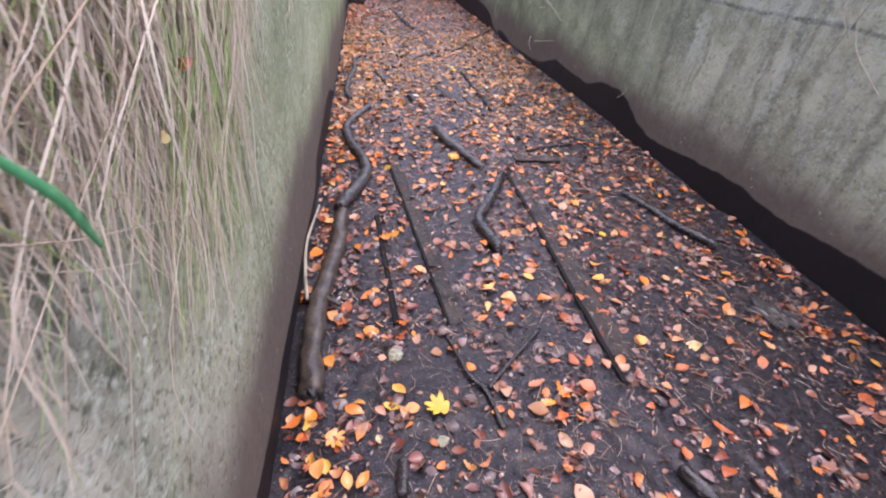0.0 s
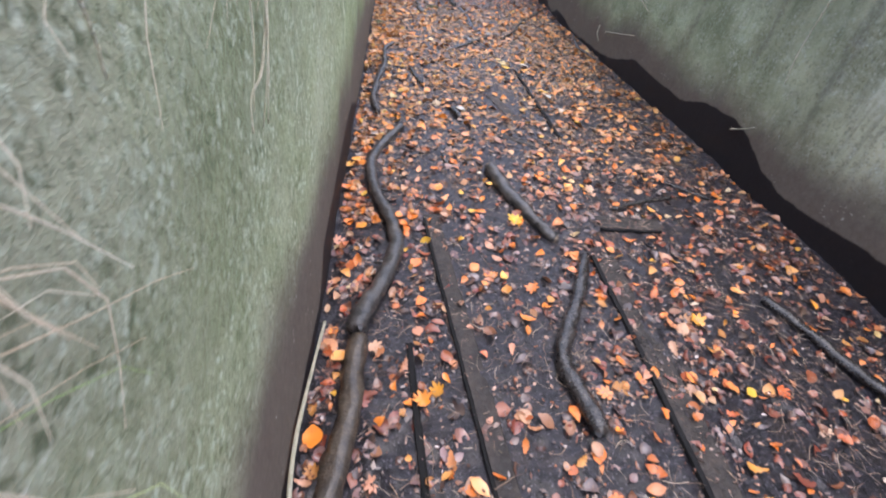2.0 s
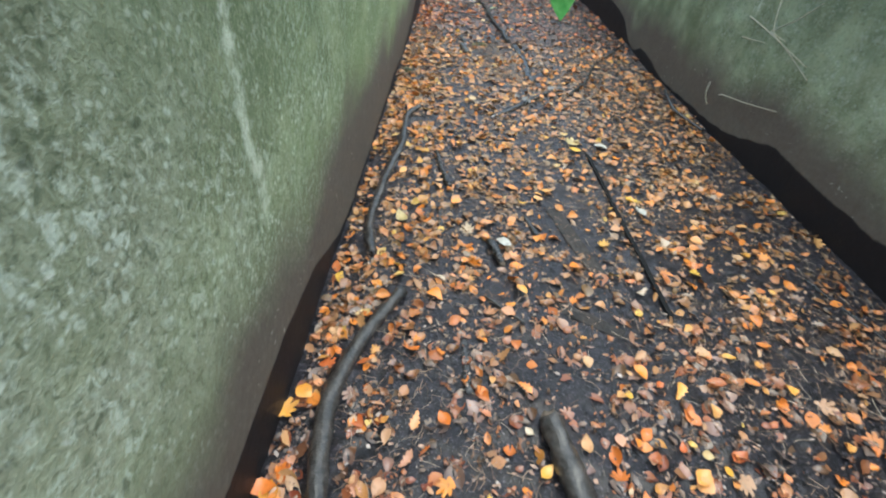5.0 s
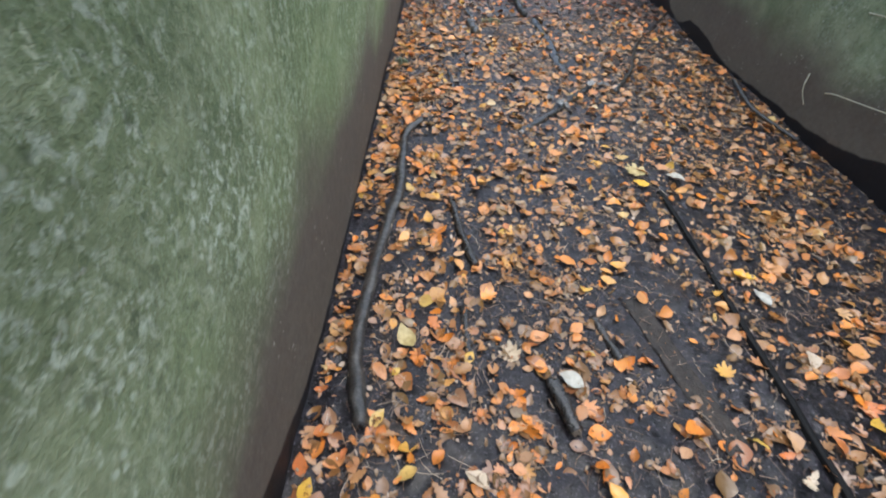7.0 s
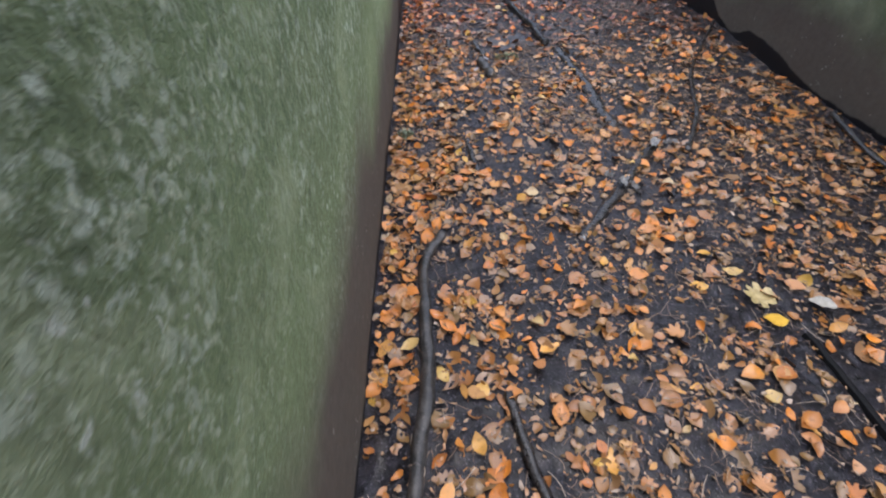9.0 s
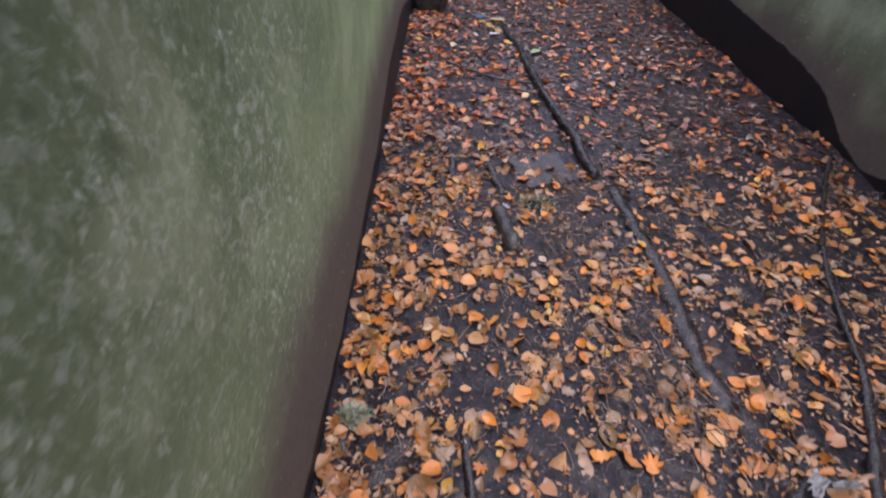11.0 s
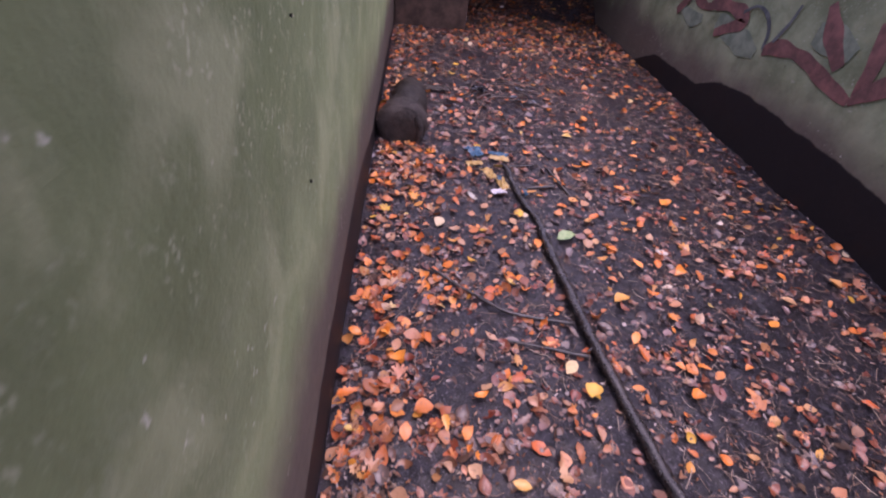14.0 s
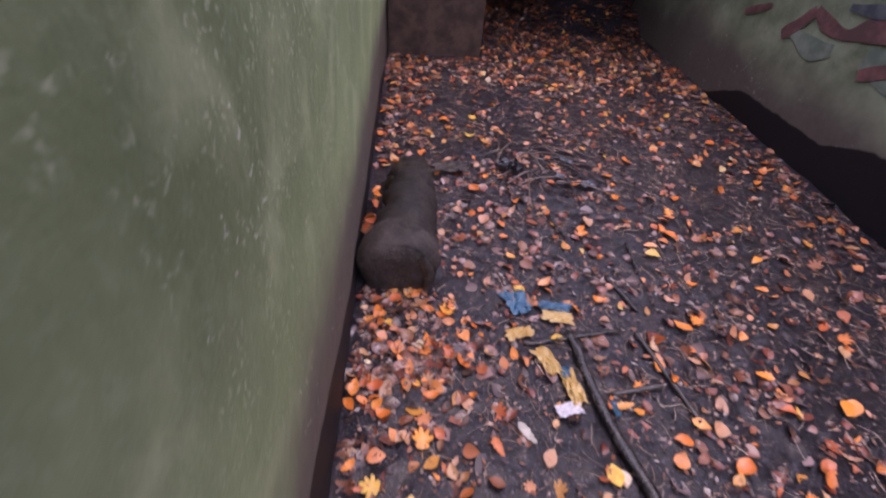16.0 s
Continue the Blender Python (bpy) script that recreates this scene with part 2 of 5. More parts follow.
def mud():
    k = Mat("wet_leaf_mould", 0.5, spec=0.5).wet(0.35, 0.22)
    f, g, p = k.noise(34, 6, 0.7), k.noise(120, 3, 0.6), k.noise(1.7, 4, 0.6)
    col = k.mix(k.step(f, 0.38, 0.66), (0.0066, 0.0056, 0.0074), (0.044, 0.037, 0.047))
    col = k.mix(k.step(k.noise(9, 4, 0.6), 0.5, 0.7, 0, 0.6), col, (0.055, 0.038, 0.031))
    # pale specks: wet glints painted into the mud colour
    col = k.mix(k.step(g, 0.57, 0.70, 0, 0.7), col, (0.25, 0.225, 0.25))
    col = k.mix(k.step(p, 0.5, 0.7, 0, 0.35), col, (0.030, 0.026, 0.030))
    return k.done(col, k.step(f, 0.3, 0.7, 0.26, 0.60), k.maths("ADD", f, k.maths("MULTIPLY", g, 0.4)), 1.0, 0.035)


def leaf_mat(name, stops, rough, blotch=0.38):
    k = Mat(name, rough, spec=0.45).wet(0.5 if rough < 0.37 else 0.15 if rough < 0.5 else 0.0, 0.2)
    gi = k.t.nodes.new("ShaderNodeNewGeometry").outputs["Random Per Island"]
    oi = k.t.nodes.new("ShaderNodeObjectInfo").outputs["Random"]
    r = k.maths("FRACT", k.maths("ADD", gi, k.maths("MULTIPLY", oi, 7.31)))
    col = k.ramp(r, stops)
    y = k.axis(1)
    gold = k.maths("MULTIPLY", k.step(y, 3.0, 6.0), k.step(y, 10.0, 8.5, 0, 0.34 if rough < 0.45 else 0.0))
    col = k.mix(gold, col, k.mix(r, (0.72, 0.34, 0.045), (0.55, 0.34, 0.10)))
    blot = k.noise(55, 4, 0.65)
    col = k.mix(k.step(blot, 0.52, 0.72, 0, blotch), col, (0.10, 0.035, 0.015))
    col = k.mix(k.step(k.noise(17, 3), 0.3, 0.6, 0.22, 0.0), col, (0.30, 0.20, 0.13))
    k.b.inputs["Subsurface Weight"].default_value = 0.0
    return k.done(col, None, k.noise(140, 3, 0.6), 0.25, 0.004)


M_MUD = mud()
M_LEAF = leaf_mat("fallen_leaf", [(0.0, (0.34, 0.075, 0.022)), (0.10, (0.70, 0.185, 0.022)), (0.20, (0.76, 0.25, 0.034)), (0.28, (0.56, 0.25, 0.15)), (0.36, (0.46, 0.27, 0.155)), (0.44, (0.70, 0.20, 0.030)),
                                  (0.52, (0.16, 0.054, 0.028)), (0.58, (0.62, 0.135, 0.034)), (0.66, (0.40, 0.21, 0.115)), (0.72, (0.20, 0.085, 0.045)), (0.80, (0.66, 0.29, 0.05)), (0.88, (0.50, 0.32, 0.20)), (0.93, (0.68, 0.18, 0.024)), (0.975, (0.70, 0.44, 0.045)), (1.0, (0.58, 0.50, 0.42))], 0.38)
M_VIVID = leaf_mat("fresh_fallen_leaf", [(0.0, (0.80, 0.23, 0.024)), (0.3, (0.85, 0.31, 0.034)), (0.5, (0.74, 0.19, 0.026)), (0.7, (0.86, 0.40, 0.05)), (0.85, (0.72, 0.30, 0.12)), (1.0, (0.85, 0.48, 0.06))], 0.36, 0.15)
M_OLD = leaf_mat("decayed_leaf", [(0.0, (0.030, 0.013, 0.010)), (0.15, (0.20, 0.036, 0.018)), (0.3, (0.21, 0.068, 0.046)), (0.36, (0.30, 0.090, 0.038)), (0.42, (0.040, 0.019, 0.017)), (0.50, (0.20, 0.075, 0.035)), (0.55, (0.26, 0.13, 0.105)), (0.65, (0.055, 0.026, 0.022)), (0.72, (0.03, 0.016, 0.014)), (0.82, (0.27, 0.165, 0.155)), (0.88, (0.03, 0.019, 0.017)), (1.0, (0.16, 0.12, 0.12))], 0.28)
M_FRAG = leaf_mat("leaf_fragment", [(0.0, (0.05, 0.026, 0.02)), (0.3, (0.34, 0.12, 0.05)), (0.5, (0.10, 0.075, 0.07)), (0.7, (0.42, 0.25, 0.17)), (0.85, (0.04, 0.03, 0.03)), (1.0, (0.46, 0.38, 0.34))], 0.35)
M_STALK = leaf_mat("grey_brown_stalk", [(0.0, (0.035, 0.026, 0.022)), (0.4, (0.10, 0.078, 0.066)), (0.7, (0.05, 0.036, 0.03)), (1.0, (0.20, 0.16, 0.14))], 0.5)
M_STRAW = leaf_mat("straw_and_needles", [(0.0, (0.18, 0.11, 0.07)), (0.4, (0.40, 0.28, 0.19)), (0.65, (0.10, 0.06, 0.045)), (1.0, (0.58, 0.47, 0.35))], 0.55)


def bark(name, dark, light, rough=0.45, grain=1.0):
    k = Mat(name, rough, spec=0.5).wet(0.6 if rough < 0.52 else 0.0, 0.2)
    n, s = k.noise(14 * grain, 6, 0.7), k.noise(60 * grain, 4, 0.65)
    col = k.mix(k.step(n, 0.36, 0.68), dark, light)
    col = k.mix(k.step(s, 0.56, 0.72, 0, 0.5), col, tuple(min(0.8, c * 2.4) for c in light))
    return k.done(col, k.step(s, 0.3, 0.7, rough - 0.1, rough + 0.2), k.maths("ADD", n, s), 0.8, 0.012)


M_WETBARK = bark("wet_dark_bark", (0.008, 0.0065, 0.006), (0.030, 0.024, 0.021), 0.28)
M_GREYBARK = bark("grey_brown_bark", (0.018, 0.016, 0.014), (0.070, 0.060, 0.052), 0.46)
M_BROWNBARK = bark("mossy_brown_bark", (0.026, 0.018, 0.011), (0.082, 0.060, 0.038), 0.5)
M_PALEWOOD = bark("pale_broken_wood", (0.10, 0.075, 0.055), (0.24, 0.19, 0.14), 0.6)
M_WHITEWOOD = bark("bleached_splinter_wood", (0.26, 0.26, 0.25), (0.50, 0.50, 0.48), 0.6)
M_PLANK = bark("sodden_plank", (0.012, 0.009, 0.007), (0.042, 0.031, 0.024), 0.56, 0.8)
M_BARKSHEET = bark("wet_bark_sheet", (0.022, 0.017, 0.015), (0.058, 0.046, 0.042), 0.4)
M_LOG = bark("rotten_log_bark", (0.009, 0.007, 0.005), (0.032, 0.025, 0.017), 0.6)
M_LOGEND = bark("rotten_log_end", (0.026, 0.020, 0.016), (0.070, 0.056, 0.046), 0.62)
M_DRYSTEM = bark("dry_pale_stem", (0.42, 0.39, 0.26), (0.58, 0.54, 0.40), 0.6, 3.0)
M_STEM = bark("green_stem", (0.05, 0.09, 0.02), (0.12, 0.18, 0.05), 0.5, 2.0)
M_DRYGRASS = leaf_mat("dry_hanging_grass", [(0.0, (0.60, 0.49, 0.35)), (0.35, (0.76, 0.66, 0.50)), (0.7, (0.50, 0.38, 0.25)), (1.0, (0.78, 0.69, 0.54))], 0.6, 0.12)
M_GREENGRASS = leaf_mat("green_hanging_grass", [(0.0, (0.22, 0.34, 0.09)), (0.5, (0.32, 0.46, 0.14)), (1.0, (0.48, 0.54, 0.24))], 0.5, 0.08)


def plain(name, a, b, rough=0.5, scale=20):
    k = Mat(name, rough)
    n = k.noise(scale, 5, 0.6)
    return k.done(k.mix(k.step(n, 0.35, 0.68), a, b), None, n, 0.4, 0.006)


M_EARTH = plain("bare_earth_turf", (0.06, 0.07, 0.025), (0.14, 0.11, 0.06), 0.9, 6)
M_BROWNPIER = plain("brown_stained_concrete", (0.055, 0.034, 0.023), (0.125, 0.078, 0.054), 0.8, 7)
# near-black base for the passage shell and the south wall
M_DARKCON = plain("near_black_concrete", (0.02, 0.016, 0.014), (0.05, 0.04, 0.034), 0.85, 4)
M_RED = plain("faded_red_spray_paint", (0.11, 0.055, 0.045), (0.24, 0.105, 0.085), 0.7, 9)
M_PALEPAINT = plain("pale_green_spray_paint", (0.13, 0.165, 0.11), (0.23, 0.27, 0.185), 0.85, 9)
M_GREYPAINT = plain("dark_grey_spray_paint", (0.05, 0.06, 0.06), (0.12, 0.13, 0.12), 0.7, 12)
M_BLUEFILM = plain("blue_plastic_film", (0.02, 0.08, 0.15), (0.07, 0.17, 0.25), 0.3, 30)
M_YELLOWFILM = plain("yellow_plastic_film", (0.42, 0.26, 0.07), (0.56, 0.40, 0.16), 0.35, 24)
M_WHITEFILM = plain("white_plastic_film", (0.45, 0.44, 0.47), (0.66, 0.64, 0.66), 0.35, 24)
M_GREYFILM = plain("grey_plastic_film", (0.09, 0.10, 0.12), (0.24, 0.25, 0.28), 0.25, 30)
M_BLACKFILM = plain("black_plastic_sheet", (0.008, 0.008, 0.010), (0.03, 0.03, 0.034), 0.22, 30)
# near-black for the shade in gaps by boards, and for tie hole rims
M_GAP = plain("black_gap_shade", (0.0015, 0.0012, 0.0012), (0.005, 0.004, 0.004), 0.95, 20)
M_MOSS = plain("grey_green_moss", (0.24, 0.27, 0.17), (0.44, 0.47, 0.34), 0.9, 60)
M_IVY = plain("fresh_green_leaf", (0.10, 0.33, 0.06), (0.20, 0.50, 0.12), 0.4, 40)
M_TAN = plain("tan_yellow_leaf", (0.40, 0.30, 0.12), (0.56, 0.44, 0.20), 0.45, 40)
M_RUST = plain("rust_brown_leaf", (0.24, 0.07, 0.03), (0.42, 0.15, 0.07), 0.5, 40)
M_BLADE = plain("broad_green_blade", (0.05, 0.24, 0.09), (0.12, 0.36, 0.16), 0.45, 30)
M_STONE = plain("pale_stone", (0.22, 0.22, 0.14), (0.42, 0.42, 0.30), 0.7, 40)
M_YELLOWLEAF = plain("bright_yellow_leaf", (0.60, 0.33, 0.02), (0.72, 0.44, 0.04), 0.4, 40)
M_GREENLEAF = plain("pale_green_leaf", (0.22, 0.34, 0.14), (0.36, 0.46, 0.22), 0.45, 40)
M_PALELEAF = plain("pale_underside_leaf", (0.36, 0.33, 0.27), (0.50, 0.47, 0.40), 0.45, 40)


# ---- helpers for meshes ----
rng = np.random.default_rng(7)


def mesh_of(name, verts, faces, material, smooth=True):
    me = bpy.data.meshes.new(name)
    me.from_pydata([tuple(v) for v in verts], [], [tuple(f) for f in faces])
    me.materials.append(material)
    if smooth:
        me.polygons.foreach_set("use_smooth", [True] * len(me.polygons))
    me.update()
    return me


def part(name, me, parent=None, label=""):
    ob = new(name, me)
    if parent is not None:
        ob.parent = parent
    return tagged(ob, label)


def thing(name, label, category, group="", at=(0, 0, 0), kind=""):
    ob = new(name)
    ob.location = at
    ob.empty_display_size = 0.1
    return tagged(ob, label, category, group, kind)


def ground_z(x, y):
    """Height of the trench floor: soft hollows, lumps and a slight rise at the foot of the walls."""
    v = 0.016 * noise.noise((x * 1.1, y * 1.1, 3.0)) + 0.012 * noise.noise((x * 4.3, y * 4.3, 8.0)) + 0.009 * noise.noise((x * 13.0, y * 13.0, 1.0)) + 0.005 * noise.noise((x * 31.0, y * 31.0, 6.0))
    return v + 0.03 * max(0.0, 1 - (2.62 - x) / 0.25) * (0.5 + noise.noise((0.3, y * 1.7, 5.0)))


def wall_x(y):
    """Face of the left wall."""
    return -0.2


def smooth_line(pts, steps=6):
    """Catmull-Rom points through pts."""
    pts = [Vector(p) for p in pts]
    full = [2 * pts[0] - pts[1], *pts, 2 * pts[-1] - pts[-2]]
    out = []
    for a, b, c, d in zip(full, full[1:], full[2:], full[3:]):
        for i in range(steps):
            t = i / steps
            out.append(0.5 * ((2 * b) + (c - a) * t + (2 * a - 5 * b + 4 * c - d) * t * t + (3 * b - a - 3 * c + d) * t ** 3))
    return out + [pts[-1]]


def tube(name, line, radii, material, sides=11, rough=0.12, flat=1.0, seed=0.0):
    """A knobbly tapered stem along a line; flat squashes it in z."""
    verts, faces, n = [], [], len(line)
    for i, p in enumerate(line):
        ahead = (line[min(i + 1, n - 1)] - line[max(i - 1, 0)]).normalized()
        side = ahead.cross(Vector((0, 0, 1)))
        side = side.normalized() if side.length > 1e-4 else Vector((1, 0, 0))
        up = side.cross(ahead).normalized()
        s = i / (n - 1)
        r = radii[0] + (radii[1] - radii[0]) * s
        for j in range(sides):
            a = 2 * math.pi * j / sides
            q = r * (1 + 0.5 * rough * noise.noise((p.x * 48 + math.cos(a) * 2.5, p.y * 48 + math.sin(a) * 2.5, seed)) + rough * 2.0 * noise.noise((p.x * 16 + math.cos(a) * 1.3 + seed, p.y * 16 + math.sin(a) * 1.3, seed)))
            verts.append(p + side * (math.cos(a) * q) + up * (math.sin(a) * q * flat))
    for i in range(n - 1):
        for j in range(sides):
            k = (j + 1) % sides
            faces.append((i * sides + j, i * sides + k, (i + 1) * sides + k, (i + 1) * sides + j))
    faces += [tuple(range(sides - 1, -1, -1)), tuple((n - 1) * sides + j for j in range(sides))]
    return mesh_of(name, verts, faces, material)


def end_cap(name, centre, ahead, r, material):
    """A splintered end of a broken stick: a jagged little cone."""
    ahead = ahead.normalized()
    side = ahead.cross(Vector((0, 0, 1))).normalized()
    up = side.cross(ahead)
    verts = [centre + ahead * r * 0.35]
    for j in range(8):
        a = 2 * math.pi * j / 8
        verts.append(centre + ahead * r * (0.5 if j % 2 else 0.05) + (side * math.cos(a) + up * math.sin(a)) * r * (0.55 if j % 2 else 0.86))
    verts += [centre - ahead * 0.004 + (side * math.cos(2 * math.pi * j / 8) + up * math.sin(2 * math.pi * j / 8)) * r * 0.8 for j in range(8)]
    faces = [(0, 1 + j, 1 + (j + 1) % 8) for j in range(8)] + [(1 + j, 9 + j, 9 + (j + 1) % 8, 1 + (j + 1) % 8) for j in range(8)]
    return mesh_of(name, verts, faces, material, False)


KEEP = []


def clear(x, y):
    """How strongly a place on the floor is kept free of leaves by a board or stick, 0 to 1."""
    for ax, ay, bx, by, half, hold in KEEP:
        dx, dy = bx - ax, by - ay
        t = max(0.0, min(1.0, ((x - ax) * dx + (y - ay) * dy) / (dx * dx + dy * dy)))
        if (x - ax - t * dx) ** 2 + (y - ay - t * dy) ** 2 < half * half:
            return hold
    return 0.0


def stick(name, pts, radii, label, material, lift=0.35, category="stick", ends=None, stubs=0, flat=0.85, group="sticks on the trench floor"):
    """A stick on the floor along plan points (x, y); lift: how far its axis is above the ground, in radii."""
    radii = (radii[0] * 0.88, radii[1] * 0.88)
    top = thing(name, label, category, group, (pts[0][0], pts[0][1], 0))
    base = Vector((pts[0][0], pts[0][1], 0))
    n = len(pts)
    p3 = []
    for i, (x, y, *h) in enumerate(pts):
        r = radii[0] + (radii[1] - radii[0]) * i / (n - 1)
        p3.append(Vector((x, y, ground_z(x, y) + r * lift + (h[0] if h else 0))) - base)
    if max(radii) > 0.02 and lift > 0.3:
        for p, q in zip(pts, pts[1:]):
            KEEP.append((p[0], p[1], q[0], q[1], max(radii) + 0.012, 0.93))
    line = smooth_line(p3, 12)
    for i, p in enumerate(line[1:-1]):
        w = base + p
        p.x += 0.25 * radii[0] * noise.noise((w.x * 9, w.y * 9, 2.0))
    body = part("bark", tube("bark", line, radii, material, flat=flat, rough=0.2, seed=pts[0][0] * 3 + pts[0][1]), top)
    if ends:
        part("broken_end", end_cap("broken_end", line[0].copy(), line[0] - line[2], radii[0], ends), body, "splintered paler broken end")
        part("broken_end", end_cap("broken_end", line[-1].copy(), line[-1] - line[-3], radii[1], ends), body, "splintered paler broken end")
    for s in range(stubs):
        i = int(len(line) * (s + 1) / (stubs + 1))
        d = (line[i] - line[i - 1]).normalized()
        out = Vector((d.y, -d.x, 0)) * (1 if s % 2 else -1) + d * 0.6
        a = line[i]
        part("twig_stub", tube("twig_stub", [a, a + out * radii[0] * 1.6, a + out * radii[0] * 2.6 + Vector((0, 0, 0.004))], (radii[0] * 0.4, radii[0] * 0.2), material, 6), top)
    return top


def plank(pts, width, label, thick=0.022, name="plank", lift=0.0, material=None):
    """A half-buried board, or a thin dark gap strip, between two plan points, with worn edges and split ends."""
    (x0, y0), (x1, y1) = pts
    KEEP.append((x0, y0, x1, y1, width / 2 + 0.004, 0.42))
    a, b = Vector((x0, y0, 0)), Vector((x1, y1, 0))
    top = thing(name, label, "plank", "boards in the trench floor", (x0, y0, 0))
    d = b - a
    n = max(6, int(d.length / 0.05))
    side = Vector((d.y, -d.x, 0)).normalized()
    verts, faces = [], []
    for i in range(n + 1):
        p = a + d * (i / n)
        z = ground_z(p.x, p.y) * 0.6 + lift + thick * 0.35
        wl = width / 2 * (1 + 0.10 * noise.noise((p.x * 5, p.y * 5, 4.0)))
        for u, h in ((-1, -thick), (-1, -0.004), (-0.88, 0), (-0.3, -0.002), (0.3, 0.0), (0.88, 0), (1, -0.004), (1, -thick)):
            split = d.normalized() * (0.03 * noise.noise((u * 3, p.y * 2, x0)) if i in (0, n) else 0)
            verts.append(p - a + side * u * wl + split + Vector((0, 0, z + h + 0.0025 * noise.noise((u * 6, p.y * 8, p.x * 8)))))
    for i in range(n):
        for j in range(7):
            faces.append((i * 8 + j, i * 8 + j + 1, i * 8 + j + 9, i * 8 + j + 8))
    faces += [tuple(range(7, -1, -1)), tuple(n * 8 + j for j in range(8))]
    part("board", mesh_of("board", verts, faces, material or M_PLANK, False), top)
    return top


def ribbon(pts, normal, width, thick, ends=0.4):
    """A thin painted stroke or strip along pts, lying on a surface with that normal."""
    normal = Vector(normal)
    line = smooth_line(pts, 8)
    verts, faces, n = [], [], len(line)
    for i, p in enumerate(line):
        ahead = (line[min(i + 1, n - 1)] - line[max(i - 1, 0)]).normalized()
        side = ahead.cross(normal).normalized()
        s = i / (n - 1)
        w = width / 2 * (ends + (1 - ends) * math.sin(math.pi * min(max(s, 0.02), 0.98)) ** 0.6) * (1 + 0.5 * noise.noise((p.y * 6, p.z * 6, 2.0)))
        for u, h in ((-1, 0), (-0.8, thick), (0.8, thick), (1, 0)):
            verts.append(p + side * u * w + normal * h)
    for i in range(n - 1):
        for j in range(3):
            faces.append((i * 4 + j, i * 4 + j + 1, i * 4 + j + 5, i * 4 + j + 4))
    return verts, faces


# ---- setting: floor, walls, end ----
Y0, Y1, XR, TOP = -5.0, 16.2, 2.62, 1.68


def floor_mesh():
    xs, ys = np.arange(-0.42, 2.83, 0.016), np.concatenate([np.arange(Y0 - 0.05, -0.4, 0.05), np.arange(-0.4, 14.5, 0.016), np.arange(14.5, 21.2, 0.04)])
    verts = [(x, y, ground_z(x, y)) for y in ys for x in xs]
    w = len(xs)
    idx = np.arange((len(ys) - 1) * w).reshape(len(ys) - 1, w)[:, :-1].ravel()
    return mesh_of("floor", verts, np.stack([idx, idx + 1, idx + w + 1, idx + w], 1).tolist(), M_MUD)


tagged(part("floor", floor_mesh()), "wet black leaf-mould mud floor of the trench", "ground", kind="structure")


def wall_mesh(name, face_x, back, y0, y1, material):
    """A cast wall with a slightly uneven face, a worn top edge and thickness."""
    sgn = 1 if back > 0 else -1
    ys = np.arange(y0, y1 + 0.001, 0.05)
    zs = np.concatenate([np.arange(-0.25, TOP - 0.04, 0.05), [TOP - 0.02, TOP]])
    verts, faces = [], []
    for y in ys:
        for i, z in enumerate(zs):
            x = face_x(y) + 0.006 * noise.noise((y * 1.6, z * 2.2, 5.0 + sgn)) + 0.003 * noise.noise((y * 7, z * 7, 9.0 + sgn))
            verts.append((x + (0.02 * sgn if i == len(zs) - 1 else 0), y, z))
        verts += [(back, y, TOP), (back, y, -0.25)]
    h = len(zs) + 2
    for i in range(len(ys) - 1):
        for j in range(h):
            k = (j + 1) % h
            q = (i * h + j, i * h + k, (i + 1) * h + k, (i + 1) * h + j)
            faces.append(q if sgn < 0 else q[::-1])
    last = (len(ys) - 1) * h
    faces += [tuple(range(h)), tuple(last + j for j in range(h - 1, -1, -1))]
    return mesh_of(name, verts, faces, material)


tagged(part("wall_west", wall_mesh("wall_west", wall_x, -0.66, Y0, 20.5, M_LEFT)), "damp grey-green concrete trench wall with a silt band", "wall", kind="structure")
tagged(part("wall_east", wall_mesh("wall_east", lambda y: XR, 3.04, Y0, Y1, M_RIGHT)), "stained concrete trench wall with a black tide line", "wall", kind="structure")


def block(name, lo, hi, material, cut=0.1, rough=0.006):
    """A cast block with gridded, slightly uneven faces and eased edges."""
    bm = bmesh.new()
    bmesh.ops.create_cube(bm, size=1)
    size = [b - a for a, b in zip(lo, hi)]
    for v in bm.verts:
        v.co = Vector([a + (c + 0.5) * s for a, c, s in zip(lo, v.co, size)])
    bmesh.ops.bevel(bm, geom=bm.edges[:], offset=0.012, segments=2, affect="EDGES")
    long_edges = [e for e in bm.edges if e.calc_length() > cut * 2]
    bmesh.ops.subdivide_edges(bm, edges=long_edges, cuts=6, use_grid_fill=True)
    for v in bm.verts:
        v.co += Vector((noise.noise(v.co * 2.3), noise.noise(v.co * 2.3 + Vector((9, 0, 0))), noise.noise(v.co * 2.3 + Vector((0, 9, 0))))) * rough
    me = bpy.data.meshes.new(name)
    bm.to_mesh(me)
    bm.free()
    me.materials.append(material)
    return me


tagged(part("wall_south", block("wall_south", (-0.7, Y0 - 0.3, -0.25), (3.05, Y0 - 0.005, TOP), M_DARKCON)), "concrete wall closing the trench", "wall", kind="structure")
tagged(part("wall_pier", block("wall_pier", (-0.194, 14.85, -0.15), (0.68, 15.4, 1.68), M_BROWNPIER)), "brown-stained concrete pier beside the dark passage", "wall", kind="structure")
# unseen walls and slab, added so that the passage mouth stays dark
tagged(part("wall_passage_east", block("wall_passage_east", (3.3, 16.25, -0.2), (3.6, 20.5, 1.68), M_DARKCON)), "unseen near-black concrete wall added beside the passage", "wall", kind="structure")
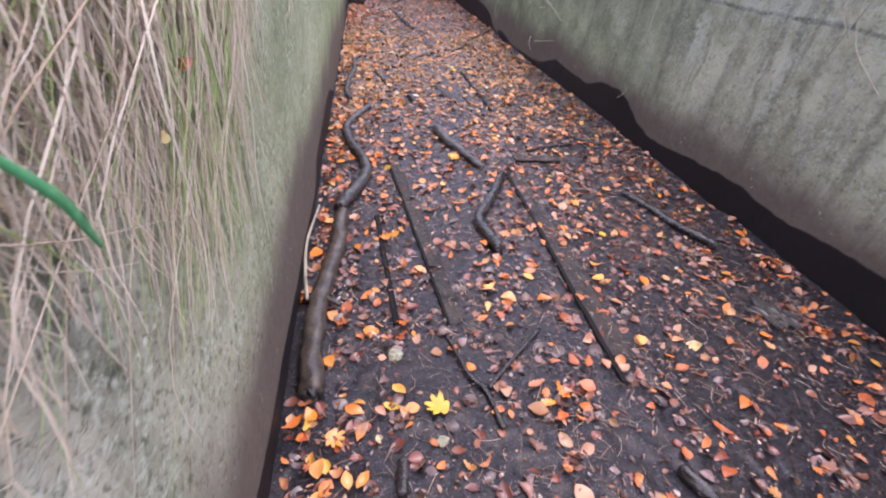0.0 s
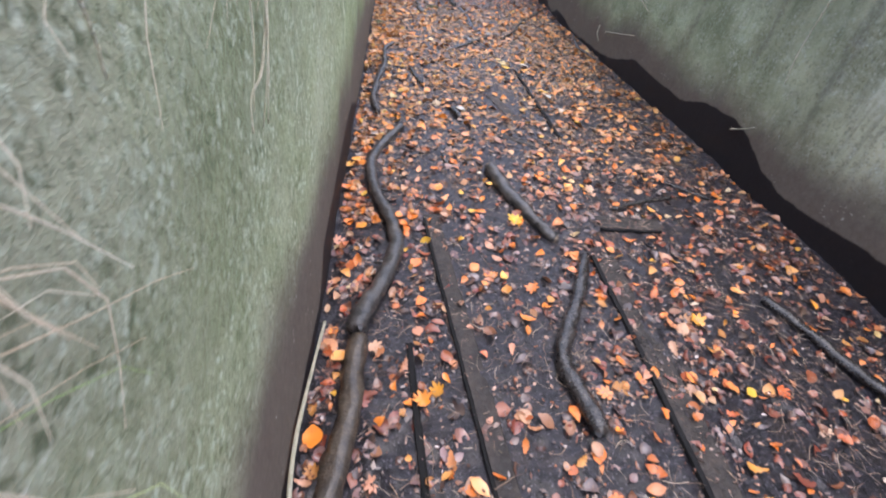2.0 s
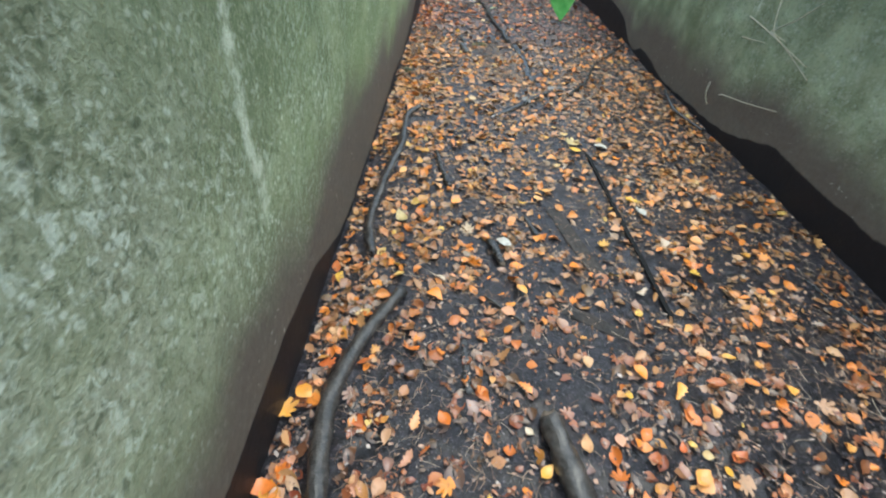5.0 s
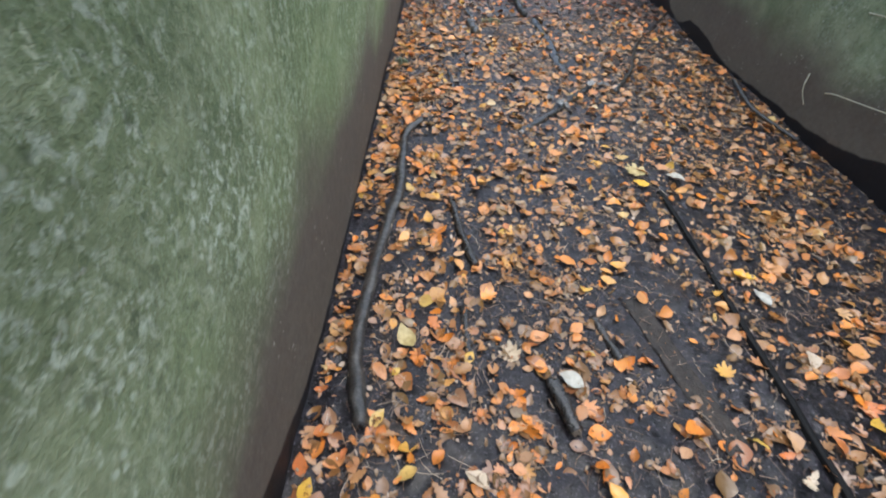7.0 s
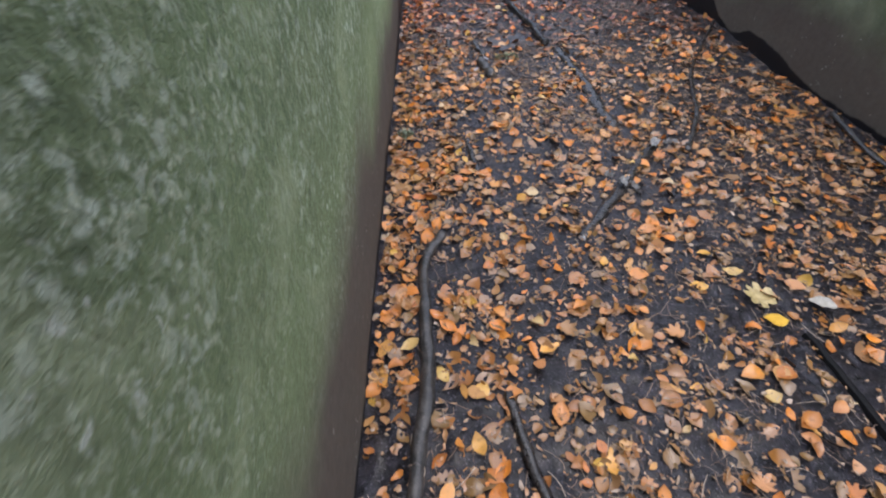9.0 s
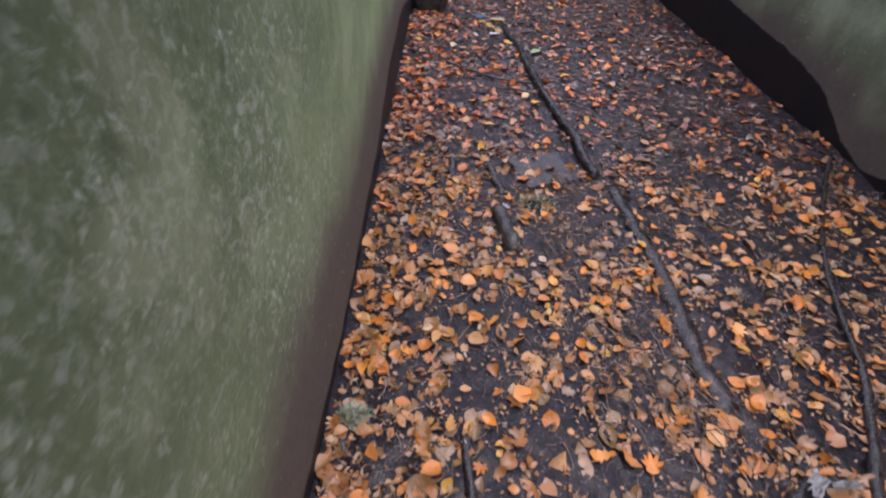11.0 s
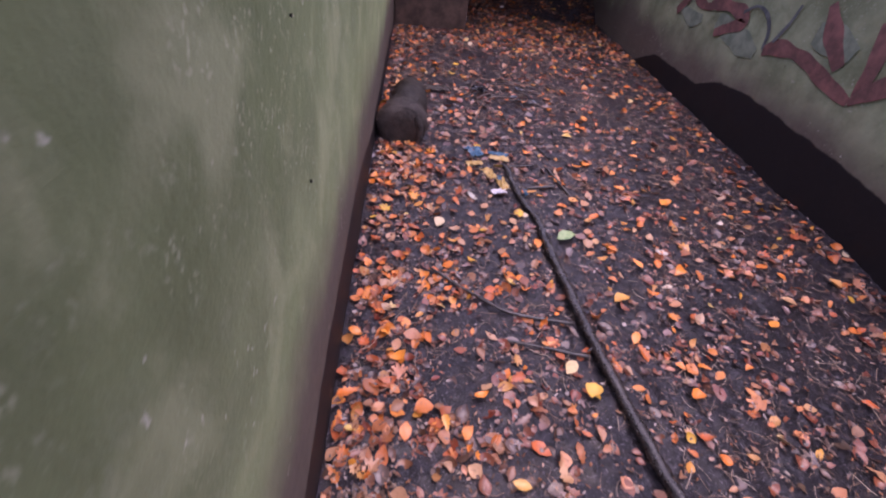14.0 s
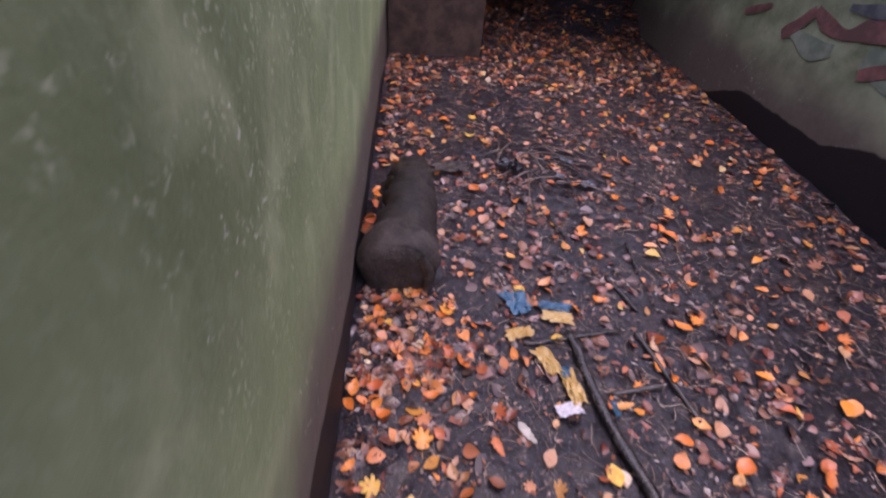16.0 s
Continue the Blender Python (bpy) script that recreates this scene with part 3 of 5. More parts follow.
tagged(part("wall_passage_return", block("wall_passage_return", (3.02, 16.21, -0.2), (3.29, 16.5, 1.68), M_DARKCON)), "unseen near-black concrete return added beside the passage", "wall", kind="structure")
tagged(part("wall_north", block("wall_north", (-0.5, 20.55, -0.2), (3.6, 20.85, 1.68), M_DARKCON)), "unseen near-black concrete end wall added to the passage", "wall", kind="structure")
tagged(part("ceiling", block("ceiling", (-0.5, 14.8, 1.69), (3.7, 21.0, 1.95), M_DARKCON)), "unseen dark concrete slab added to shade the passage", "ceiling", kind="structure")


def outside_mesh():
    """Turf beyond the walls: one sheet to the horizon with the trench left open."""
    xs = [-1500, -300, -60, -15, -4, -1.2, -0.62, 3.02, 3.72, 6, 15, 60, 300, 1500]
    ys = [-1500, -300, -60, -15, -8, Y0 - 0.3, 0, 5, 10, 15, 20.9, 26, 60, 300, 1500]
    z = TOP - 0.06
    verts = [(x, y, z + (0.5 * noise.noise((x * 0.05, y * 0.05, 0)) if abs(x) > 10 or abs(y) > 30 else 0)) for y in ys for x in xs]
    w = len(xs)
    faces = [(j * w + i, j * w + i + 1, (j + 1) * w + i + 1, (j + 1) * w + i) for j in range(len(ys) - 1) for i in range(w - 1)
             if not (xs[i] == -0.62 and Y0 - 0.31 <= ys[j] < 20.9) and not (xs[i] == 3.02 and 15 <= ys[j] < 20.9)]
    return mesh_of("ground", verts, faces, M_EARTH)


tagged(part("ground", outside_mesh()), "rough turf and earth above the trench", "ground", kind="structure")


def mound_mesh():
    """Leafy earth drift at the passage mouth."""
    verts, faces, n, m = [], [], 30, 24
    for j in range(m):
        for i in range(n):
            x, y = 0.8 + 2.5 * i / (n - 1), 15.6 + 2.6 * j / (m - 1)
            h = 0.42 * max(0, 1 - ((x - 2.5) / 1.3) ** 2) * max(0, 1 - ((y - 17.0) / 1.3) ** 2)
            verts.append((x, y, ground_z(x, y) + h * (1 + 0.4 * noise.noise((x * 3, y * 3, 1))) - 0.02))
    faces = [(j * n + i, j * n + i + 1, (j + 1) * n + i + 1, (j + 1) * n + i) for j in range(m - 1) for i in range(n - 1)]
    return mesh_of("earth_drift", verts, faces, M_MUD)


tagged(part("earth_drift", mound_mesh()), "low drift of dark earth and leaves at the passage", "earth drift")

# ---- graffiti on the east wall ----
graffiti = thing("graffiti", "faded red and grey spray-painted scrolls on concrete wall", "graffiti", at=(XR, 12, 0.7))
STROKES = [
    ([(13.02, 0.74), (12.72, 0.70), (12.40, 0.66)], 0.17, M_PALEPAINT), ([(13.64, 0.70), (13.40, 0.66), (13.25, 0.70)], 0.12, M_PALEPAINT), ([(11.95, 0.93), (11.75, 0.93), (11.60, 0.90)], 0.16, M_PALEPAINT),
    ([(12.33, 0.70), (12.20, 0.765), (11.94, 0.777), (11.68, 0.722), (11.44, 0.68)], 0.10, M_RED), ([(11.64, 0.81), (11.83, 0.965), (11.95, 1.10)], 0.11, M_RED),
    ([(11.42, 0.72), (11.44, 0.90), (11.52, 1.10)], 0.11, M_RED), ([(11.44, 0.68), (11.33, 0.80), (11.18, 0.92), (11.0, 1.02)], 0.09, M_RED),
    ([(13.72, 0.655), (13.61, 0.76), (13.53, 0.86)], 0.10, M_RED), ([(13.53, 0.86), (13.38, 0.81), (13.22, 0.80), (13.10, 0.86), (12.95, 0.868), (12.76, 0.86), (12.68, 0.81), (12.82, 0.735), (12.99, 0.65)], 0.10, M_RED),
    ([(14.20, 0.68), (13.94, 0.785)], 0.06, M_RED), ([(12.73, 0.87), (12.60, 0.94), (12.46, 0.915), (12.36, 0.825), (12.335, 0.71)], 0.032, M_GREYPAINT),
    ([(12.27, 0.78), (12.21, 0.913), (12.18, 1.04)], 0.03, M_GREYPAINT), ([(10.45, 0.72), (10.36, 0.82), (10.24, 0.88), (10.14, 0.86)], 0.12, M_RED), ([(13.3, 0.93), (13.0, 0.97), (12.7, 1.02)], 0.06, M_GREYPAINT),
]
for n, (yz, w, material) in enumerate(STROKES):
    v, f = ribbon([Vector((-0.008 - 0.0006 * n, y - 12, z - 0.7)) for y, z in yz], (-1, 0, 0), w, 0.0006, 0.55)
    part("paint_stroke", mesh_of("paint_stroke", v, f, material, False), graffiti)

# ---- boards and sticks on the floor ----
plank(((0.325, 3.45), (0.525, 1.58)), 0.085, "sodden dark plank sunk in leaf mould")
# the thin black strips below draw gap and crack shade as dark geometry
plank(((0.283, 3.40), (0.481, 1.56)), 0.016, "thin black strip standing for the shaded gap beside a plank", 0.02, "dark_strip", 0.011, M_GAP)
plank(((0.18, 2.52), (0.243, 1.58)), 0.028, "narrow black strip sunk in leaf mould", name="dark_strip", lift=0.010, material=M_GAP)
plank(((1.262, 3.12), (1.235, 1.32)), 0.12, "long sodden dark plank sunk in mud")
plank(((1.188, 3.12), (1.165, 1.18)), 0.024, "thin black strip standing for the shaded gap beside a plank", 0.02, "dark_strip", 0.012, M_GAP)
plank(((1.34, 3.45), (1.74, 3.44)), 0.13, "short dark plank lying across the floor")
plank(((1.33, 3.366), (1.70, 3.352)), 0.016, "thin black strip standing for the shaded gap beside a cross plank", 0.02, "dark_strip", 0.012, M_GAP)
plank(((1.378, 6.17), (1.40, 5.35)), 0.024, "thin black strip standing for a dark crack in the mud", 0.02, "dark_strip", 0.012, M_GAP)
plank(((1.40, 5.34), (1.432, 4.57)), 0.026, "thin black strip standing for a dark crack in the mud", 0.02, "dark_strip", 0.012, M_GAP)
plank(((0.99, 5.40), (1.16, 4.80)), 0.09, "sodden grey plank under wet leaves")
plank(((0.88, 4.59), (1.165, 4.43)), 0.07, "short grey board scrap on the mud")

stick("branch", [(0.16, 4.58), (0.015, 4.27), (-0.04, 3.98), (-0.01, 3.68), (0.085, 3.40), (0.124, 3.20), (0.105, 3.03), (0.045, 2.84), (-0.01, 2.69), (-0.035, 2.57)], (0.034, 0.052),
      "sinuous wet dark branch along the wall", M_GREYBARK, 0.75, "branch", M_WETBARK, 2)
stick("branch", [(-0.03, 2.54), (-0.04, 2.22), (-0.085, 1.92), (-0.113, 1.64), (-0.115, 1.44), (-0.105, 1.22)], (0.046, 0.052), "straight brown wet branch beside the wall", M_BROWNBARK, 0.6, "branch", M_WETBARK, 1)
stick("branch", [(1.14, 3.11), (1.027, 2.86), (0.895, 2.61), (0.815, 2.455), (0.822, 2.334), (0.855, 2.19), (0.862, 2.12)], (0.032, 0.044), "bent wet black branch on the mud", M_WETBARK, 0.7, "branch", M_GREYBARK, 1)
stick("branch", [(2.012, 2.81), (2.078, 2.628), (2.141, 2.402), (2.194, 2.239), (2.262, 2.12)], (0.03, 0.04), "straight wet black branch on the mud", M_WETBARK, 0.7, "branch", M_GREYBARK, 1)
stick("branch", [(0.755, 3.985), (0.831, 3.707), (0.904, 3.51), (0.956, 3.383), (1.02, 3.26)], (0.056, 0.036), "grey-brown branch with a broken pale end", M_GREYBARK, 0.5, "branch", M_PALEWOOD)
stick("stick", [(1.50, 3.59), (1.74, 3.687), (1.97, 3.75)], (0.018, 0.014), "thin wet black stick on the mud", M_WETBARK, 0.8, ends=M_GREYBARK)
stick("stick", [(0.455, 1.50), (0.518, 1.275), (0.569, 1.188), (0.60, 1.02)], (0.009, 0.013), "thin dark twig with a side shoot", M_WETBARK, 1.2)
stick("stick", [(0.90, 1.505), (0.715, 1.334), (0.585, 1.20)], (0.008, 0.012), "thin dark twig touching another twig", M_WETBARK, 1.5)
stick("stick", [(0.222, 0.94), (0.216, 0.82)], (0.022, 0.022), "short wet black stub in the mud", M_WETBARK, 0.8)
stick("stick", [(1.19, 0.81), (1.24, 0.66)], (0.03, 0.03), "short wet black branch stub in the mud", M_WETBARK, 0.8)
stick("branch", [(0.08, 6.74), (0.0, 6.58), (-0.002, 6.29), (0.003, 6.02), (-0.033, 5.71), (-0.06, 5.42), (-0.07, 5.20), (-0.06, 5.01), (-0.02, 4.83)], (0.026, 0.030), "long dark branch half buried in leaves", M_GREYBARK, 0.5, "branch", M_WETBARK, 2)
stick("stick", [(0.262, 5.97), (0.303, 5.745), (0.36, 5.525)], (0.018, 0.022), "grey stick half buried in leaves", M_WETBARK, 0.7)
stick("stick", [(0.60, 5.01), (0.625, 4.93), (0.648, 4.84)], (0.030, 0.026), "short dark stick with a worn grey top", M_WETBARK, 0.7, ends=M_PALEWOOD)
stick("stick", [(0.31, 5.32), (0.32, 5.08)], (0.03, 0.022), "short black stick stub in the mud", M_WETBARK, -0.3)
stick("stick", [(0.81, 5.30), (0.87, 5.11)], (0.02, 0.026), "sunken black stick in the mud", M_WETBARK, 0.2)
stick("stick", [(0.44, 4.4), (0.47, 4.08)], (0.022, 0.03), "sunken black stick in the mud", M_WETBARK, -0.4)
stick("branch", [(1.32, 7.46), (1.187, 7.325), (1.035, 7.11), (0.922, 6.97), (0.70, 6.70)], (0.040, 0.030), "dark branch with bleached splintered breaks", M_WETBARK, -0.2, "branch", M_WHITEWOOD, 1)
stick("stick", [(2.60, 9.44), (2.27, 8.94), (2.0, 8.51), (1.85, 8.16), (1.75, 7.88), (1.66, 7.70), (1.47, 7.38)], (0.014, 0.02), "long thin dark root over the mud", M_WETBARK, 0.6, "root")
stick("branch", [(1.085, 8.96), (1.125, 8.62), (1.14, 8.39), (1.14, 8.13), (1.135, 7.91), (1.16, 7.68)], (0.044, 0.062), "thick dark branch half sunk in mud", M_WETBARK, -0.35, "branch", M_GREYBARK)
stick("stick", [(0.445, 8.73), (0.478, 8.56), (0.505, 8.45)], (0.040, 0.050), "short grey weathered log stub", M_GREYBARK, 0.1, ends=M_PALEWOOD)
stick("stick", [(0.20, 9.25), (0.215, 8.94)], (0.03, 0.03), "sunken black stick under leaves", M_WETBARK, -0.4)
stick("stick", [(0.42, 9.14), (0.48, 8.86)], (0.03, 0.036), "sunken dark stick in the mud", M_WETBARK, -0.4)
stick("stick", [(0.25, 7.58), (0.28, 7.2)], (0.022, 0.026), "sunken black stick under leaves", M_WETBARK, -0.3)
stick("branch", [(0.70, 11.63), (0.735, 11.27), (0.80, 11.0), (0.81, 10.78), (0.845, 10.42), (0.87, 10.12), (0.90, 9.92), (0.95, 9.61), (0.982, 9.42), (0.985, 9.24), (1.015, 9.05)], (0.022, 0.034), "long straight wet dark branch with side shoots", M_WETBARK, 0.9, "branch", M_GREYBARK, 3)
stick("stick", [(0.17, 10.57), (0.30, 10.46), (0.42, 10.36), (0.54, 10.29), (0.81, 10.25)], (0.008, 0.011), "thin grey twig against the long branch", M_GREYBARK, 2.2)
stick("stick", [(0.49, 10.15), (0.637, 10.11), (0.83, 10.07)], (0.007, 0.010), "thin grey twig against the long branch", M_GREYBARK, 1.8)
stick("stick", [(0.50, 11.575), (0.72, 11.61), (0.92, 11.64)], (0.008, 0.010), "thin dark twig across a branch end", M_WETBARK, 1.8)
stick("stick", [(0.79, 11.35), (0.99, 11.375)], (0.010, 0.014), "short grey twig beside a branch", M_GREYBARK, 1.2)
stick("stick", [(0.99, 11.63), (1.035, 11.43), (1.075, 11.23)], (0.010, 0.012), "thin brown twig on the mud", M_GREYBARK, 1.2)
stick("stick", [(0.80, 12.42), (0.845, 12.25)], (0.016, 0.014), "short black stick on the mud", M_WETBARK, 0.8)
stick("stick", [(1.155, 12.20), (1.135, 11.98)], (0.011, 0.010), "thin black stick on the mud", M_WETBARK, 1.0)
stick("stick", [(0.965, 11.955), (1.04, 11.745)], (0.013, 0.011), "thin black stick on the mud", M_WETBARK, 1.0)
stick("stick", [(2.30, 4.95), (2.45, 4.5), (2.55, 4.25)], (0.01, 0.008), "thin dark twig by the wall foot", M_WETBARK, 1.0)
stick("stick", [(2.54, 7.75), (2.46, 7.25), (2.56, 6.85)], (0.018, 0.015), "pale grey root by the wall foot", M_GREYBARK, 1.4, "root")
stick("stick", [(1.95, 4.0), (2.25, 3.75)], (0.008, 0.012), "thin dark twig on the mud", M_WETBARK, 1.2)
stick("stick", [(0.55, 4.6), (0.72, 4.45)], (0.008, 0.010), "thin pale twig on the mud", M_GREYBARK, 1.2)


def strand(name, pts, radii, label, material, category="root", group="hanging roots"):
    """A thin root or stem through points in space."""
    top = thing(name, label, category, group, pts[0])
    base = Vector(pts[0])
    part("strand", tube("strand", smooth_line([Vector(p) - base for p in pts], 8), radii, material, 6, 0.1), top)
    return top


strand("root", [(-0.17, 2.62, 0.03), (-0.182, 2.32, 0.08), (-0.184, 2.06, 0.13), (-0.175, 1.87, 0.10), (-0.16, 1.74, 0.035)], (0.006, 0.008), "thin pale root along the wall foot", M_DRYSTEM)
for pts in ([(2.615, 2.36, 1.67), (2.59, 2.325, 1.40), (2.58, 2.24, 1.19), (2.58, 2.07, 1.06), (2.59, 1.97, 0.99)], [(2.615, 2.28, 1.67), (2.58, 2.27, 1.4), (2.58, 2.32, 1.22), (2.59, 2.36, 1.1)],
            [(2.615, 2.42, 1.67), (2.58, 2.40, 1.35), (2.59, 2.3, 1.2)], [(2.615, 4.06, 1.67), (2.58, 4.07, 1.2), (2.58, 4.08, 0.9), (2.59, 4.06, 0.72)], [(2.615, 3.4, 1.67), (2.59, 3.35, 1.38), (2.60, 3.32, 1.26)]):
    strand("root", pts, (0.005, 0.003), "thin pale root hanging down the wall", M_DRYSTEM)
for pts in ([(2.615, 7.05, 0.88), (2.56, 6.65, 0.855), (2.59, 6.16, 0.765)], [(2.615, 6.80, 1.15), (2.56, 6.62, 0.89), (2.58, 6.46, 0.84)], [(2.61, 6.95, 0.29), (2.58, 6.83, 0.33), (2.57, 6.5, 0.39), (2.60, 6.2, 0.45)],
            [(2.615, 7.03, 0.735), (2.57, 6.85, 0.76), (2.58, 6.67, 0.78)], [(2.57, 6.65, 0.86), (2.58, 6.4, 0.80), (2.60, 6.1, 0.70)], [(2.57, 6.64, 0.87), (2.58, 6.46, 0.98), (2.61, 6.35, 1.1)],
            [(2.61, 7.16, 0.33), (2.58, 7.10, 0.25), (2.60, 7.04, 0.17)]):
    strand("twig", pts, (0.005, 0.003), "pale bare twig clinging to the wall", M_DRYSTEM, "twig", "twigs on the wall")
strand("twig", [(2.625, 4.33, 0.28), (2.56, 4.15, 0.36), (2.48, 3.97, 0.45)], (0.006, 0.003), "pale bare twig sticking out of the wall", M_DRYSTEM, "twig", "twigs on the wall")
for path in (((1.30, TOP), (1.32, 1.36), (1.27, 1.25), (1.27, 1.14), (1.29, 0.74)), ((1.78, TOP), (1.80, 1.40), (1.80, 1.32)), ((2.31, TOP), (2.28, 1.29), (2.20, 1.12)), ((2.43, TOP), (2.38, 1.26), (2.28, 1.06)),
             ((2.46, TOP), (2.42, 1.36), (2.39, 1.26), (2.33, 1.15), (2.26, 1.12), (2.23, 1.06)), ((2.41, 1.30), (2.39, 1.25), (2.33, 1.15), (2.28, 1.05)), ((2.57, TOP), (2.56, 1.37), (2.54, 1.33)), ((2.71, TOP), (2.69, 1.36), (2.66, 1.29)),
             ((0.62, TOP), (0.66, 1.4), (0.60, 1.2), (0.64, 1.02)), ((0.95, TOP), (0.9, 1.4), (0.98, 1.15), (0.93, 0.9)), ((0.5, TOP), (0.56, 1.4), (0.5, 1.25), (0.53, 1.1))):
    n = len(path)
    strand("root", [(wall_x(y) + 0.012 + 0.012 * math.sin(1.1 * i), y, z) for i, (y, z) in enumerate(path)], (0.0042, 0.003) if n > 5 else (0.0026, 0.0014), "pale dry root hanging down the wall", M_DRYSTEM)
v, f = ribbon([Vector((0.0, -0.05, 0.075)), Vector((0.008, 0.0, 0.0)), Vector((0.0, 0.036, -0.072))], (1, 0, 0), 0.012, 0.002, 0.2)
blade = part("grass_blade", mesh_of("grass_blade", v, f, M_BLADE))
blade.location = (-0.135, 0.50, 1.26)
tagged(blade, "broad green grass blade hanging by the wall", "grass")


# ---- hanging grass over the west wall ----
def blades(name, count, y_range, drop, out, width, material, seed):
    r = np.random.default_rng(seed)
    verts, faces = [], []
    for _ in range(count):
        y = r.uniform(*y_range)
        x = wall_x(y)
        z0, n = r.uniform(TOP - 0.12, TOP + 0.04), 12
        fall = r.uniform(*drop) * np.interp(y, (0.2, 0.5, 0.7, 0.9, 1.1, 1.25, 1.4, 1.6, 3.2), (0.60, 0.62, 0.64, 0.80, 0.95, 0.76, 0.52, 0.38, 0.34))
        reach, lean, w, curl = r.uniform(*out), r.normal(0, 0.20) - 0.12 * max(0.0, y - 0.9), r.uniform(*width), r.normal(0, 0.085 if y < 1.3 else 0.04)
        b = len(verts)
        for i in range(n + 1):
            s = i / n
            px = x + 0.004 + reach * math.sin(min(1.0, s * 1.35) * math.pi * 0.85) ** 0.8
            py = y + lean * s + curl * (math.sin(s * 5) + 0.6 * s * math.sin(s * 9 + 40 * curl))
            pz = z0 - fall * (s ** 1.15)
            ww = w * (1 - s ** 2.5) + 0.0006
            verts += [(px, py - ww, pz), (px + ww * 0.6, py, pz), (px, py + ww, pz)]
        for i in range(n):
            a = b + 3 * i
            faces += [(a, a + 1, a + 4, a + 3), (a + 1, a + 2, a + 5, a + 4)]
    return mesh_of(name, verts, faces, material)


for label, count, y_range, drop, out, width, material, seed in (
        ("dry straw-coloured grass hanging over the wall", 1300, (-1.0, 1.30), (0.35, 1.0), (0.004, 0.06), (0.0008, 0.0020), M_DRYGRASS, 3),
        ("fresh green grass hanging over the wall", 110, (0.2, 1.3), (0.4, 0.95), (0.01, 0.07), (0.0007, 0.0018), M_GREENGRASS, 4),
        ("thick pale dry grass stalks hanging over the wall", 360, (-0.3, 1.25), (0.35, 1.0), (0.01, 0.07), (0.0018, 0.0034), M_DRYGRASS, 6),
        ("dense tuft of fresh green grass drooping down the wall", 70, (0.98, 1.16), (0.7, 1.0), (0.02, 0.05), (0.0008, 0.0020), M_GREENGRASS, 8),
        ("pale straw tuft drooping down the concrete wall", 80, (1.25, 1.5), (0.6, 1.0), (0.01, 0.05), (0.0010, 0.0024), M_DRYGRASS, 9),
        ("sparse dry grass hanging over the wall", 26, (1.35, 2.9), (0.4, 1.0), (0.006, 0.025), (0.0008, 0.0014), M_DRYGRASS, 5)):
    tagged(part("hanging_grass", blades("hanging_grass", count, y_range, drop, out, width, material, seed)), label, "grass", kind="stuff")


# ---- leaves ----
def leaf_shape(kind, r):
    """Vertices and faces of one fallen leaf of unit length, curled and folded along its midrib."""
    fold, curl, twist = r.uniform(0.02, 0.55), r.uniform(-0.6, 1.0), r.normal(0, 0.28)
    verts, faces = [], []
    if kind == "maple":
        half = [(-0.30, 0.02), (-0.36, 0.14), (-0.27, 0.24), (-0.52, 0.36), (-0.57, 0.52), (-0.33, 0.50), (-0.41, 0.76), (-0.28, 0.80), (-0.15, 0.66), (-0.10, 0.90)]
        tips = [(0.0, -0.02), *half, (0.0, 1.0), *[(-a, b) for a, b in reversed(half)]]
        verts.append((0, 0.42, 0.0))
        for x, y in tips:
            x, y = x * r.uniform(0.9, 1.1), y * r.uniform(0.95, 1.05)
            verts.append((x, y, fold * abs(x) + curl * (y - 0.45) ** 2 + twist * x * (y - 0.4) + r.normal(0, 0.015)))
        n = len(tips)
        faces = [(0, 1 + j, 1 + (j + 1) % n) for j in range(n)]
        faces.append((1, 1 + n, 2 + n))
        verts += [(0.02, -0.35, 0.02), (-0.02, -0.34, 0.03)]
        return verts, faces
    if kind == "oak":
        prof = [0.03, 0.12, 0.09, 0.20, 0.14, 0.27, 0.18, 0.24, 0.13, 0.02]
    else:
        prof = [0.03, 0.25, 0.36, 0.38, 0.32, 0.19, 0.02]
        wide = r.uniform(0.82, 1.15)
        prof = [p * wide for p in prof]
    n = len(prof)
    bend = r.normal(0, 0.06)
    for i, p in enumerate(prof):
        s = i / (n - 1)
        z = curl * (s - 0.5) ** 2
        cx = bend * math.sin(s * math.pi)
        wave = 0.018 * (1 if i % 2 else -1)
        verts += [(cx - p, s, z + fold * p + twist * (s - 0.5) * -p + wave), (cx, s, z), (cx + p, s, z + fold * p * r.uniform(0.7, 1.2) + twist * (s - 0.5) * p - wave)]
    for i in range(n - 1):
        a = 3 * i
        faces += [(a, a + 1, a + 4, a + 3), (a + 1, a + 2, a + 5, a + 4)]
    b = len(verts)
    verts += [(0.012, 0.0, 0.0), (-0.012, 0.0, 0.0), (0.03, -0.16, 0.02)]
    faces.append((b, b + 1, b + 2))
    return verts, faces


SHAPES = []
for i in range(30):
    kind = "maple" if i % 10 == 4 else "oak" if i % 4 == 2 else "beech"
    v, f = leaf_shape(kind, rng)
    v = np.array(v, float)
    v[:, 1] -= 0.5
    v[:, 0] *= rng.uniform(0.76, 1.1)
    v[:, 2] += rng.uniform(0, 0.9) * v[:, 0] ** 2 * (1 if i % 3 else -1)
    v[:, 2] -= np.percentile(v[:, 2], 25)
    SHAPES.append((v, f))


SHARDS = []
